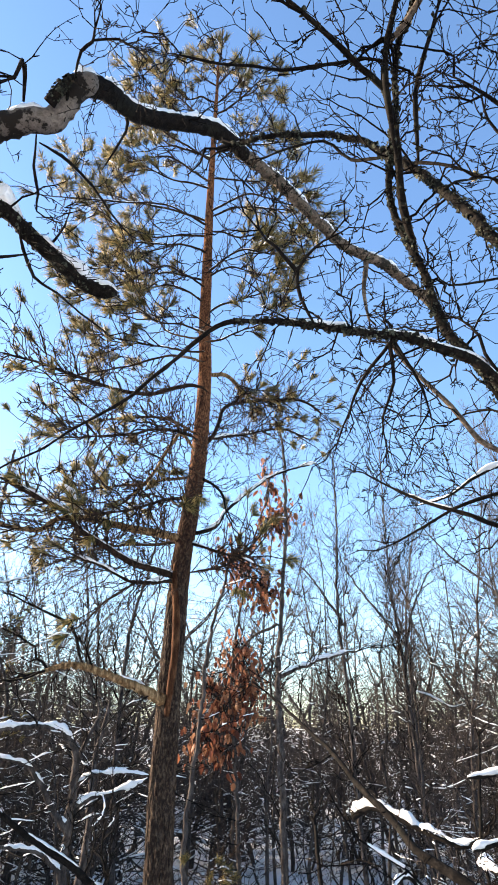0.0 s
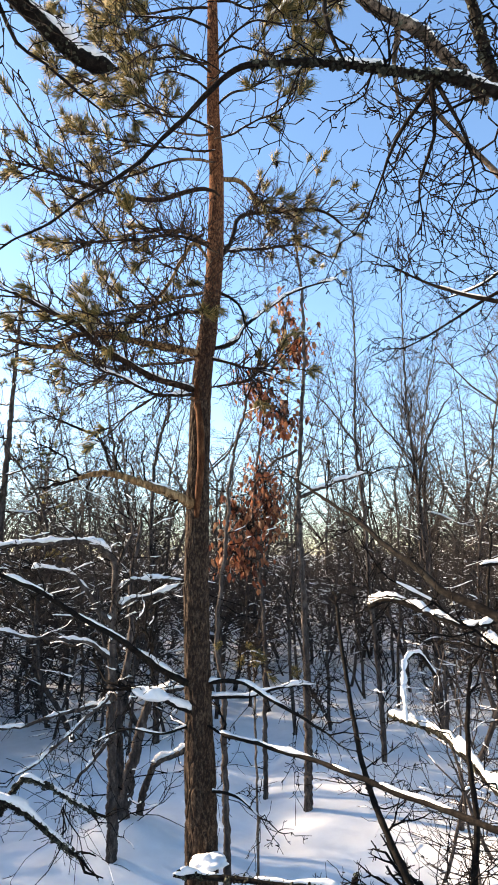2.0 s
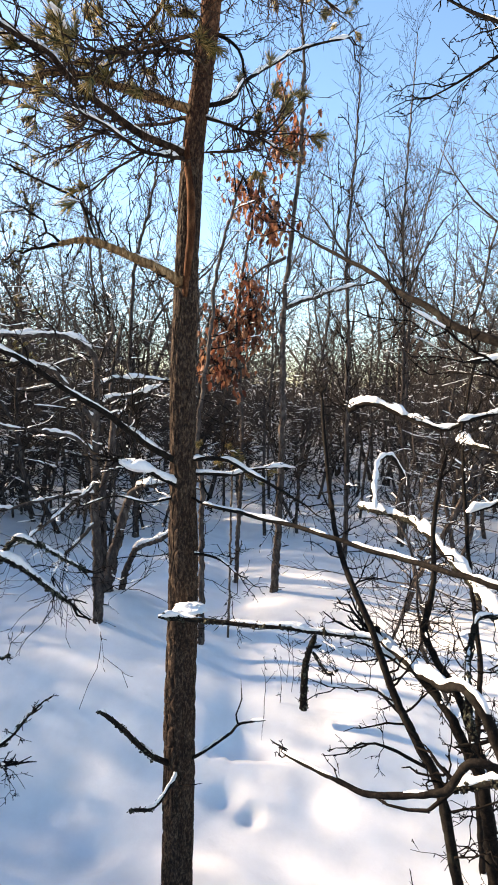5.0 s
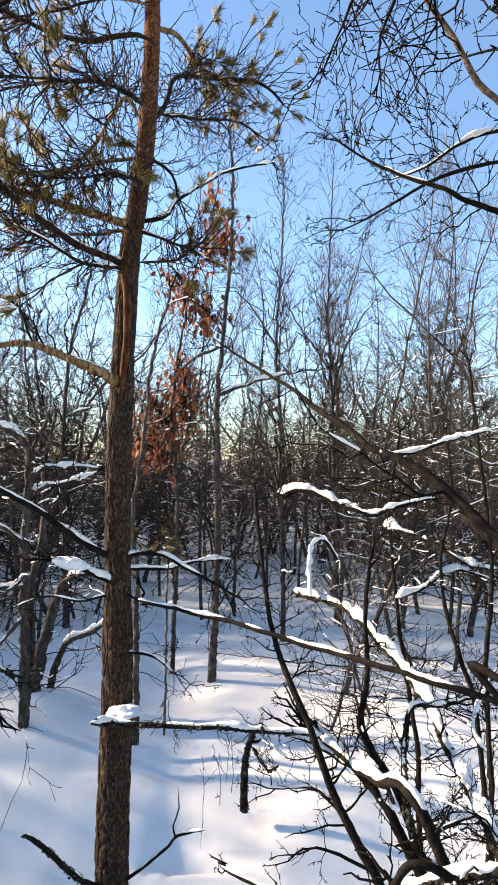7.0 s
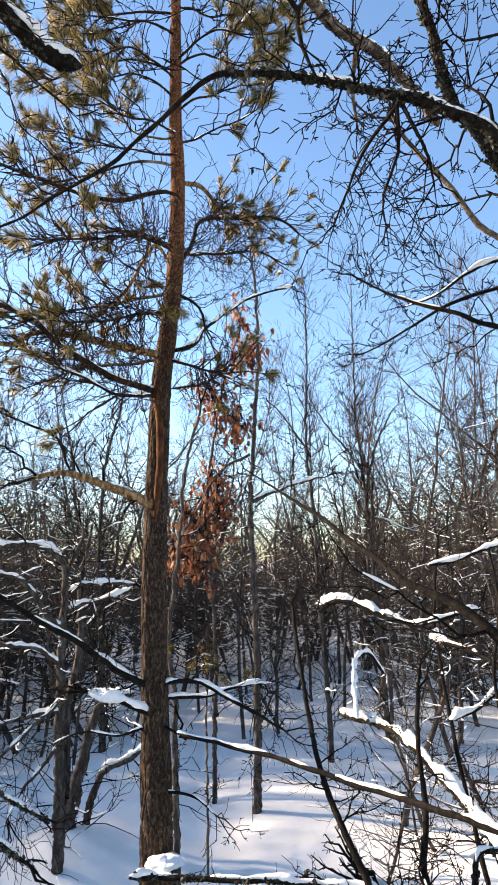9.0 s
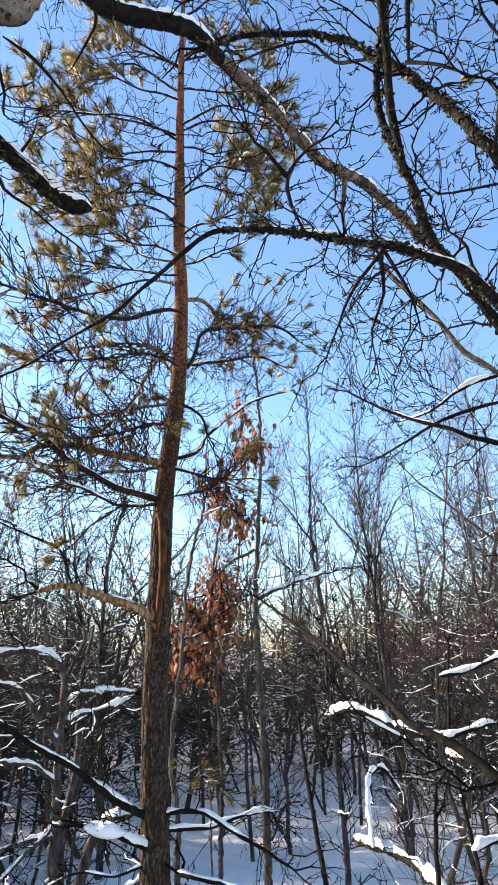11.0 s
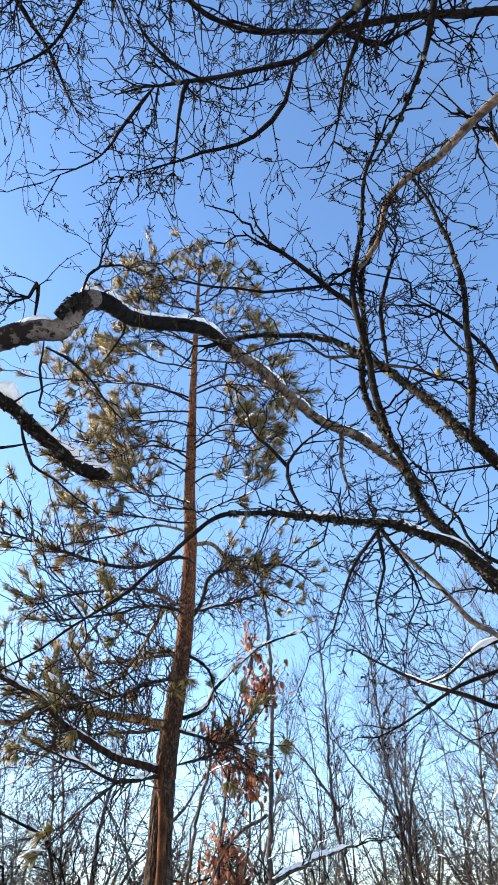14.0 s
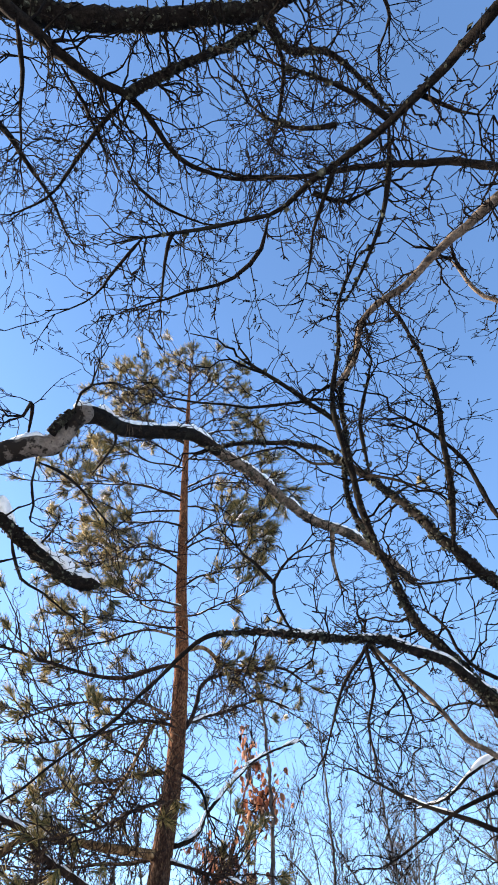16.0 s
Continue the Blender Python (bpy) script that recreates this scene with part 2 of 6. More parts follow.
def puffs(s, pts, radii, rng, cover, size):
    """Snow lying in short lumpy rows on a thin twig."""
    run = []

    def close():
        n = len(run)
        if n >= 2:
            base = len(s.v)
            for j, (p, side, up, h) in enumerate(run):
                e = 0.55 if j in (0, n - 1) else 1.0
                for c, q in ((1, 0.1), (0.55, 0.95), (-0.55, 0.95), (-1, 0.1), (0, -0.4)):
                    s.v.append(tuple(p + up * q * h * e + side * c * h * 0.72 * e))
            for j in range(n - 1):
                a = base + j * 5
                for c in range(5):
                    l = (c + 1) % 5
                    s.f.append((a + c, a + l, a + 5 + l, a + 5 + c))
            s.f += [tuple(base + c for c in reversed(range(5))), tuple(base + 5 * n - 5 + c for c in range(5))]
        run.clear()

    for i in range(len(pts) - 1):
        t = pts[i + 1] - pts[i]
        if t.length < 1e-6 or abs(t.normalized().z) > 0.5 or rng.random() > cover + (0.25 if run else 0.0):
            close()
            continue
        way = t.normalized()
        side = way.cross(UP).normalized()
        up = side.cross(way)
        for u in (0.0, 0.35, 0.65) if t.length < 0.06 else (0.0, 0.2, 0.45, 0.7):
            run.append((pts[i] + t * (u + rng.uniform(0, 0.15)) + up * radii[i] * 0.7, side, up, size * rng.choice((0.45, 0.7, 1.0, 1.3))))
    close()


def spray(s, snow, p, d, length, r, depth, rng, crook=0.25, lift=0.04, cover=0.0, step=0.026, fork=0.5, least=0.0012):
    """A twig that runs on in its own direction in short zigzags and forks into finer ones, left and right in turn."""
    n = max(3, int(length / step))
    pts, rad = [p.copy()], [r]
    axis = d.normalized()
    roll = rng.random() * 6.283
    bend = Vector((rng.gauss(0, 0.05), rng.gauss(0, 0.05), rng.gauss(0, 0.05) + lift))
    spurs = []
    for i in range(n):
        axis = (axis + bend + Vector((rng.gauss(0, 0.08), rng.gauss(0, 0.08), rng.gauss(0, 0.08)))).normalized()
        d = (axis + Vector((rng.gauss(0, crook), rng.gauss(0, crook), rng.gauss(0, crook)))).normalized()
        p = p + d * (length / n) * rng.uniform(0.6, 1.4)
        u = (i + 1) / n
        pts.append(p.copy())
        rad.append(max(r * (1 - 0.7 * u), 0.0009 if step < 0.05 else 0.0015))
        if depth and rng.random() < fork and i < n - 1:
            roll += 2.4 + rng.gauss(0, 0.5)
            spurs.append((p.copy(), axis.copy(), u, roll))
    tube(s, pts, rad, 4 if r > 0.003 else 3)
    if step < 0.05:
        for i in range(1, n):
            if rng.random() < 0.55:
                way = Vector((rng.gauss(0, 1), rng.gauss(0, 1), rng.gauss(0, 1))).normalized() + (pts[i] - pts[i - 1]).normalized() * 0.4
                tube(s, [pts[i], pts[i] + way * rng.uniform(0.004, 0.014)], [rad[i] * 1.25, 0.0013], 3)
    if snow is not None and r > least:
        puffs(snow, pts, rad, rng, cover, min(0.0024 + 0.9 * r, 0.006) if step < 0.05 else min(0.0025 + 0.9 * r, 0.010))
    for q, e, u, g in spurs:
        w = Matrix.Rotation(g, 3, e) @ e.orthogonal().normalized()
        w.z += 0.15
        spray(s, snow, q, e * 0.75 + w * 0.75, length * (0.15 + 0.4 * rng.random()) * (1.15 - 0.6 * u), r * (1 - 0.55 * u) * 0.72, depth - 1, rng, crook, lift, cover, step, fork, least)


def needle_shoot(s, wood, p, d, length, rng, size=0.056):
    """A shoot of the pine: long needles fan out round its outer part, most of them forwards."""
    pts = [p + d * (length * k / 3) + Vector((0, 0, 0.02 * length * k * k)) for k in range(4)]
    tube(wood, pts, [0.0024, 0.0021, 0.0018, 0.0014], 4)
    e = (pts[-1] - pts[-2]).normalized()
    w = e.orthogonal().normalized()
    wide = rng.uniform(0.45, 0.8)
    for k in range(rng.randint(46, 62)):
        u = 0.15 + 0.85 * rng.random() ** 0.7
        q = pts[0].lerp(pts[-1], u)
        a = Matrix.Rotation(rng.random() * 6.283, 3, e) @ w
        way = (e * (0.45 + 0.7 * u * rng.random()) + a * wide * (0.4 + 0.7 * rng.random())).normalized()
        long = size * (0.65 + 0.5 * rng.random())
        f = way.orthogonal().normalized() * 0.00105
        g = way.cross(f)
        mid = q + way * long * 0.55
        tip = q + way * long + Vector((0, 0, -0.06 * long))
        b = len(s.v)
        for c in (q, mid):
            s.v += [tuple(c + f), tuple(c - f * 0.5 + g * 0.87), tuple(c - f * 0.5 - g * 0.87)]
        s.v.append(tuple(tip))
        for c in range(3):
            l = (c + 1) % 3
            s.f += [(b + c, b + l, b + 3 + l, b + 3 + c), (b + 3 + c, b + 3 + l, b + 6)]


def clump(parent, place, size, seed, turn=0.0):
    """A lump of snow caught in a fork or against a trunk, as a part of the thing that carries it."""
    s = Shape()
    rows, cols = 18, 26
    shift = Vector((seed * 3.1, seed * 1.7, 0))
    at = Vector(place) - Vector(parent.location)
    for i in range(rows + 1):
        e = math.pi * (i / rows - 0.5)
        for k in range(cols):
            a = 2 * math.pi * k / cols
            d = Vector((math.cos(a) * math.cos(e), math.sin(a) * math.cos(e), math.sin(e)))
            q = d * (0.95 + 0.35 * noise.noise(d * 1.4 + shift) + 0.16 * noise.noise(d * 3.5 + shift) + 0.05 * noise.noise(d * 8 + shift))
            q = Vector((q.x * size[0], q.y * size[1], q.z * size[2] * (1.0 if q.z > 0 else 0.55)))
            s.v.append(tuple(at + Matrix.Rotation(turn, 3, "Y") @ q))
    for i in range(rows):
        for k in range(cols):
            l = (k + 1) % cols
            s.f.append((i * cols + k, i * cols + l, (i + 1) * cols + l, (i + 1) * cols + k))
    return tagged(part("snow_clump", s, M_SNOW, parent, "lump of fresh snow"), kind="stuff")


def crust(s, pts, radii, rng, amount):
    """Small curled flakes of lichen and loose bark standing off a limb."""
    for i in range(1, len(pts)):
        for k in range(amount):
            if rng.random() > 0.55 + 0.8 * noise.noise(pts[i] * 14):
                continue
            t = (pts[i] - pts[i - 1]).normalized()
            a = Matrix.Rotation(rng.random() * 6.283, 3, t) @ t.orthogonal().normalized()
            q = pts[i] + a * radii[i] * 0.95 + t * rng.uniform(-0.008, 0.008)
            z = rng.uniform(0.0015, 0.0065) * (1.0 if rng.random() < 0.85 else 1.9)
            b = len(s.v)
            o = t.cross(a)
            for c in range(5):
                g = 6.283 * c / 5
                s.v.append(tuple(q + (t * math.cos(g) + o * math.sin(g)) * z * rng.uniform(0.5, 1.0) + a * z * rng.uniform(0.0, 0.7)))
            s.v.append(tuple(q + a * z * rng.uniform(0.6, 1.1)))
            s.f += [(b + c, b + (c + 1) % 5, b + 5) for c in range(5)]


def leaf_mesh(name, seed):
    """One dry, curled, lobed oak leaf, 8 cm long."""
    rng = random.Random(seed)
    s = Shape()
    n = 9
    for i in range(n):
        u = i / (n - 1)
        w = 0.034 * math.sin(math.pi * (0.08 + 0.88 * u) ** 0.8) * (1.0 if i % 2 else 0.55)
        z = 0.012 * math.sin(u * 2.5 + seed) - 0.012 * u * u
        for k in (-1, -0.5, 0, 0.5, 1):
            s.v.append((0.085 * u + 0.004 * abs(k) * (i % 2), k * w, z + 0.011 * k * k * (1 if seed % 2 else -1) + rng.gauss(0, 0.001)))
    for i in range(n - 1):
        for k in range(4):
            a = i * 5 + k
            s.f.append((a, a + 1, a + 6, a + 5))
    me = bpy.data.meshes.new(name)
    me.from_pydata(s.v, [], s.f)
    me.materials.append(M_LEAF)
    me.shade_smooth()
    return me


LEAVES = [leaf_mesh("leaf", k) for k in range(4)]
COUNT = [0]


def limb(tree, r0, r1, points, twigs=0, snow=0.0, needles=None, leaves=0, orange=0, pale=0, tan=0, lichen=0, lit=0, taper=0.85, reach=1.0, white_to=1.0):
    """One branch of a tree as a part, with its twigs, needles, leaves, lichen and snow."""
    COUNT[0] += 1
    rng = random.Random(1000 + COUNT[0])
    far = points[0][1] > 3.0
    fine = r0 > 0.012 and not far
    at = Vector(tree.location)
    way = curve([Vector(p) - at for p in points], 0.012 if fine or snow else 0.03)
    pts = [p + Vector((noise.noise(p * 9), noise.noise(p * 9 + Vector((5, 0, 0))), noise.noise(p * 9 + Vector((0, 9, 0))))) * (0.006 if not far else 0.014) + Vector((noise.noise(p * 31), noise.noise(p * 31 + Vector((5, 0, 0))), noise.noise(p * 31 + Vector((0, 9, 0))))) * (0.0016 if not far else 0.006) for p, u in way]
    rad = [r0 + (r1 - r0) * u ** taper for p, u in way]
    rad[-1] *= 0.35
    if r0 < 0.012 and len(rad) > 8:
        rad[0], rad[1], rad[2] = rad[0] * 0.35, rad[1] * 0.6, rad[2] * 0.85
    rad[-2] *= 0.75
    s = Shape()
    tube(s, pts, rad, 14 if fine else 9 if far else 7, 0.3 if (lichen or lit) and fine or far else 0.2, 55 if fine else 45 if far else 30)
    mat = M_PINE_TWIG if needles is not None and not orange else M_PALE if pale else M_TAN if tan else M_ORANGE_SUNLIT if lit or orange else M_FAR if far else M_OAK
    branch = part("branch", s, mat, tree, "pale grey bark with dark patches" if pale else "")
    if lichen:
        c = Shape()
        k = int(len(pts) * white_to)
        crust(c, pts[:k], rad[:k], rng, 22 if r0 > 0.012 else 9)
        if c.f:
            tagged(part("lichen", c, M_LICHEN, branch, "crusty grey-green lichen", False), kind="stuff")
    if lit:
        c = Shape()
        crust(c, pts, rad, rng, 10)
        tagged(part("loose_bark", c, mat, branch, "flaking bark in sunlit gold", False), kind="stuff")
    white = Shape() if snow else None
    if snow:
        k = int(len(pts) * white_to)
        snow_on(white, pts[:k], rad[:k], rng, min(0.55 * snow, 1.2), (0.006 + (0.016 if r0 > 0.016 else 0.011) * snow) * (1.6 if far else 1.0))
    wood, green = Shape(), Shape()
    length = sum((pts[i + 1] - pts[i]).length for i in range(len(pts) - 1))
    cold = tree.get("kind_of_twig", 0)
    for k in range(int(twigs * (1.0 if far else 1.5) * tree.get("lush", 1.0))):
        i = int(len(pts) * (0.08 + 0.92 * rng.random()) * 0.999)
        t = (pts[min(i + 1, len(pts) - 1)] - pts[i - 1]).normalized()
        a = Matrix.Rotation(rng.random() * 6.283, 3, t) @ t.orthogonal().normalized()
        if cold:
            a = (a * 0.8 + UP * 0.7).normalized()
        span = (0.1 + 0.26 * rng.random()) * (2.2 if far else 1.0) * reach
        spray(wood, white if snow >= 0.6 and (far or points[0][2] < 1.6) else None, pts[i], t * 0.45 + a, span, min(max(rad[i] * 0.33, 0.0016), 0.0034 if not far else 0.005), 2, rng, 0.24, 0.05 if cold else 0.015, (0.05 + 0.18 * snow) * (1.0 if far else 0.5), 0.026 if not far else 0.075, 0.52)
    if twigs and r1 < 0.01:
        for k in range(3):
            e = (pts[-1] - pts[-3]).normalized()
            spray(wood, None, pts[-1 - k], e + Vector((rng.gauss(0, 0.3), rng.gauss(0, 0.3), rng.gauss(0, 0.3))), rng.uniform(0.1, 0.24) * (2 if far else 1) * reach, max(rad[-3] * 0.75, 0.0016), 2, rng, 0.32, 0.02, 0, 0.03 if not far else 0.08, 0.5)
    if needles is not None:
        for k in range(int(length * (20 if points[0][2] > 3.3 else 74))):
            i = int(len(pts) * (0.1 + 0.85 * rng.random()))
            t = (pts[min(i + 1, len(pts) - 1)] - pts[i - 1]).normalized()
            a = Matrix.Rotation(rng.random() * 6.283, 3, t) @ t.orthogonal().normalized()
            spray(wood, None, pts[i], t * 0.7 + a, rng.uniform(0.12, 0.36), 0.0026, 1, rng, 0.3, 0.05, 0, 0.04, 0.45)
        n = int(length * (12 if points[0][2] > 3.3 else 12)) + 2
        needles = max(needles, 0.4)
        for k in range(n):
            u = needles + (1 - needles) * (k + rng.random()) / n
            i = min(int(u * len(pts)), len(pts) - 1)
            t = (pts[i] - pts[max(i - 1, 0)]).normalized()
            a = Matrix.Rotation(rng.random() * 6.283, 3, t) @ t.orthogonal().normalized()
            d = (t * 0.7 + a * 0.8 + UP * 0.12).normalized()
            q = pts[i]
            out = rng.uniform(0.06, 0.34) * (1.2 - 0.6 * u)
            side = [q + d * out * j / 4 + Vector((rng.gauss(0, 0.006), rng.gauss(0, 0.006), rng.gauss(0, 0.006) + 0.01 * j)) * (j > 0) for j in range(5)]
            tube(wood, side, [0.0032, 0.003, 0.0028, 0.0024, 0.002], 4)
            e = (side[-1] - side[-2]).normalized()
            needle_shoot(green, wood, side[-1], e, rng.uniform(0.05, 0.09) * (1.0 if points[0][2] > 3.3 else 0.65), rng, 0.056 if points[0][2] > 3.3 else 0.046)
            spin = rng.random() * 6.283
            for j in range(rng.randint(1, 3) if points[0][2] > 3.3 else rng.randint(0, 1)):
                o = (e + Matrix.Rotation(spin + 2.1 * j, 3, e) @ e.orthogonal().normalized() * rng.uniform(0.7, 1.1)).normalized()
                needle_shoot(green, wood, side[-1 - (j == 2)], o, rng.uniform(0.03, 0.06) * (1.0 if points[0][2] > 3.3 else 0.7), rng, 0.05 if points[0][2] > 3.3 else 0.038)
            if white is not None and rng.random() < (0.5 if points[0][2] > 3.3 else 0.3):
                h = Vector((e.x, e.y, e.z * 0.25)).normalized()
                snow_on(white, [side[-1] + e * 0.03 + h * 0.014 * j + UP * 0.006 for j in range(-2, 4)], [0.008, 0.012, 0.016, 0.016, 0.012, 0.008], rng, 0.8, 0.009)
        end = (pts[-1] - pts[-2]).normalized()
        needle_shoot(green, wood, pts[-1], end, 0.09, rng)
    if leaves:
        for k in range(int(leaves * 6)):
            i = int(len(pts) * (0.2 + 0.8 * rng.random()) * 0.999)
            q = pts[i] + Vector((rng.gauss(0, 0.08), rng.gauss(0, 0.08), rng.gauss(0, 0.085) - 0.03))
            tube(wood, [pts[i], pts[i].lerp(q, 0.5) + UP * 0.012, q], [0.002, 0.0015, 0.001], 3)
            lf = new("leaf", LEAVES[k % 4])
            lf.parent = branch
            lf.matrix_local = Matrix.Translation(q) @ Euler((rng.uniform(-1, 1), rng.uniform(0.6, 1.9), rng.uniform(0, 6.28))).to_matrix().to_4x4() @ Matrix.Scale(rng.uniform(0.35, 0.8), 4)
    if wood.f:
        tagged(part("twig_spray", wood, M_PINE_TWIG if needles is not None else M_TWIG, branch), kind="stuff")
    if green.f:
        tagged(part("foliage", green, M_NEEDLE, branch, "olive and golden pine needles"), kind="stuff")
    if white is not None and white.f:
        tagged(part("snow_cover", white, M_SNOW, branch, "fresh snow lying on top"), kind="stuff")
    return branch


# ---- the courses of the branches ----

def limbs_of_pine_tree(pine_tree):
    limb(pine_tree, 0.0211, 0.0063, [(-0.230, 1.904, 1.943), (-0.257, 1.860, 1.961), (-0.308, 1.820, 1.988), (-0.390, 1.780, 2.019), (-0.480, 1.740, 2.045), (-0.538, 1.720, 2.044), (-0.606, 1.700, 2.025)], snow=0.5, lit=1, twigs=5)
    limb(pine_tree, 0.0072, 0.0028, [(-0.480, 1.740, 2.045), (-0.508, 1.750, 2.090), (-0.539, 1.750, 2.171), (-0.644, 1.750, 2.222), (-0.756, 1.740, 2.280)], twigs=8)
    limb(pine_tree, 0.0125, 0.0068, [(-0.225, 1.939, 2.375), (-0.364, 1.820, 2.400), (-0.451, 1.750, 2.444), (-0.520, 1.700, 2.482), (-0.588, 1.640, 2.546), (-0.680, 1.600, 2.587), (-0.790, 1.550, 2.644)], snow=0.7, needles=0.35)
    limb(pine_tree, 0.0161, 0.0070, [(-0.217, 1.961, 2.530), (-0.406, 1.840, 2.545), (-0.526, 1.800, 2.564), (-0.636, 1.750, 2.559), (-0.710, 1.700, 2.498), (-0.857, 1.650, 2.517)], needles=0.25, orange=1)
    limb(pine_tree, 0.0073, 0.0036, [(-0.230, 1.938, 2.363), (-0.291, 1.800, 2.329), (-0.340, 1.700, 2.310), (-0.413, 1.620, 2.339), (-0.484, 1.550, 2.359)], snow=0.9, needles=0.3)
    limb(pine_tree, 0.0091, 0.0051, [(-0.188, 1.900, 2.879), (-0.239, 1.850, 2.939), (-0.267, 1.800, 2.848), (-0.317, 1.740, 2.705), (-0.371, 1.700, 2.614)], orange=1, needles=0.4)
    limb(pine_tree, 0.0108, 0.0063, [(-0.186, 2.000, 2.926), (-0.148, 2.100, 3.070), (-0.122, 2.200, 3.251), (-0.033, 2.400, 3.391), (0.225, 2.600, 3.503), (0.361, 2.700, 3.452)], needles=0.35)
    limb(pine_tree, 0.0115, 0.0075, [(-0.181, 2.000, 3.315), (-0.122, 2.200, 3.433), (-0.080, 2.300, 3.437), (-0.019, 2.400, 3.420), (0.106, 2.500, 3.443)], orange=1, needles=0.5)
    limb(pine_tree, 0.0108, 0.0046, [(-0.151, 1.900, 3.157), (-0.204, 1.850, 3.163), (-0.380, 1.800, 3.105), (-0.511, 1.760, 3.113), (-0.644, 1.720, 3.151), (-0.830, 1.680, 3.214), (-0.988, 1.640, 3.253)], needles=0.2)
    limb(pine_tree, 0.0088, 0.0044, [(-0.211, 1.964, 2.551), (-0.114, 2.000, 2.588), (-0.079, 2.100, 2.699), (-0.016, 2.300, 2.854), (0.101, 2.500, 3.025), (0.301, 2.600, 3.123)], snow=1.0, twigs=6)
    limb(pine_tree, 0.0066, 0.0033, [(-0.218, 1.959, 2.521), (-0.090, 1.950, 2.475), (-0.021, 2.000, 2.472), (0.039, 2.050, 2.451)], needles=0.25, snow=0.6)
    limb(pine_tree, 0.0068, 0.0034, [(-0.181, 1.990, 2.803), (-0.087, 1.950, 2.724), (-0.070, 2.000, 2.646)], twigs=3)
    limb(pine_tree, 0.0079, 0.0044, [(-0.187, 1.991, 2.804), (-0.339, 2.100, 2.845), (-0.612, 2.300, 2.910), (-0.983, 2.500, 2.974)], needles=0.25)
    limb(pine_tree, 0.0077, 0.0026, [(-0.195, 1.983, 2.707), (-0.259, 1.750, 2.618), (-0.331, 1.600, 2.524), (-0.441, 1.450, 2.465)], needles=0.35)
    limb(pine_tree, 0.0075, 0.0040, [(-0.213, 1.960, 2.525), (-0.391, 2.100, 2.556), (-0.666, 2.250, 2.594), (-0.963, 2.400, 2.563)], needles=0.3)
    limb(pine_tree, 0.0069, 0.0027, [(-0.174, 1.900, 2.930), (-0.245, 1.700, 2.881), (-0.344, 1.500, 2.761), (-0.494, 1.400, 2.707)], needles=0.3)
    limb(pine_tree, 0.0070, 0.0045, [(-0.180, 1.900, 2.956), (-0.414, 2.100, 3.157), (-0.768, 2.300, 3.270), (-1.136, 2.450, 3.285)], needles=0.25)
    limb(pine_tree, 0.0072, 0.0052, [(-0.188, 2.000, 2.980), (-0.060, 2.400, 3.205), (0.116, 2.800, 3.432), (0.258, 3.000, 3.466)], needles=0.4, snow=0.7)
    limb(pine_tree, 0.0062, 0.0045, [(-0.167, 1.900, 3.314), (-0.388, 2.100, 3.499), (-0.649, 2.200, 3.516), (-0.934, 2.300, 3.560)], needles=0.35)
    limb(pine_tree, 0.0052, 0.0036, [(-0.207, 1.941, 2.395), (-0.080, 2.100, 2.466), (0.022, 2.200, 2.587)], needles=0.4)
    limb(pine_tree, 0.0054, 0.0022, [(-0.182, 1.984, 3.525), (-0.251, 1.840, 3.474), (-0.331, 1.780, 3.445), (-0.403, 1.740, 3.465), (-0.475, 1.700, 3.489)], needles=0.3, snow=0.25)
    limb(pine_tree, 0.0053, 0.0027, [(-0.174, 1.900, 3.444), (-0.271, 1.960, 3.500), (-0.375, 2.020, 3.580), (-0.469, 2.060, 3.722), (-0.571, 2.100, 3.879)], needles=0.3, snow=0.25)
    limb(pine_tree, 0.0057, 0.0022, [(-0.187, 1.972, 3.786), (-0.265, 1.825, 3.752), (-0.349, 1.750, 3.742), (-0.503, 1.700, 3.611), (-0.645, 1.650, 3.492)], needles=0.3, snow=0.25)
    limb(pine_tree, 0.0057, 0.0028, [(-0.188, 1.970, 3.832), (-0.347, 1.960, 3.884), (-0.527, 2.020, 3.963), (-0.716, 2.060, 4.034), (-0.917, 2.100, 4.113)], needles=0.3, snow=0.25)
    limb(pine_tree, 0.0057, 0.0026, [(-0.188, 1.970, 3.847), (-0.118, 1.960, 3.888), (-0.053, 2.020, 3.954), (0.059, 2.060, 3.932), (0.172, 2.100, 3.915)], needles=0.3, snow=0.25)
    limb(pine_tree, 0.0058, 0.0023, [(-0.187, 1.968, 3.878), (-0.088, 1.870, 3.873), (0.000, 1.840, 3.892), (0.097, 1.820, 3.845), (0.190, 1.800, 3.805)], needles=0.3, snow=0.25)
    limb(pine_tree, 0.0059, 0.0024, [(-0.188, 1.963, 4.007), (-0.263, 1.840, 3.942), (-0.344, 1.780, 3.903), (-0.447, 1.740, 3.881), (-0.548, 1.700, 3.863)], needles=0.3, snow=0.25)
    limb(pine_tree, 0.0060, 0.0029, [(-0.188, 1.958, 4.107), (-0.341, 1.945, 4.128), (-0.509, 1.990, 4.176), (-0.654, 2.020, 4.268), (-0.807, 2.050, 4.370)], needles=0.3, snow=0.25)
    limb(pine_tree, 0.0061, 0.0026, [(-0.189, 1.955, 4.176), (-0.293, 1.855, 4.176), (-0.405, 1.810, 4.202), (-0.710, 1.780, 4.235), (-1.022, 1.750, 4.277)], needles=0.3, snow=0.25)
    limb(pine_tree, 0.0061, 0.0031, [(-0.188, 1.954, 4.211), (-0.386, 1.960, 4.327), (-0.613, 2.020, 4.478), (-0.847, 2.060, 4.632), (-1.101, 2.100, 4.805)], needles=0.3, snow=0.25)
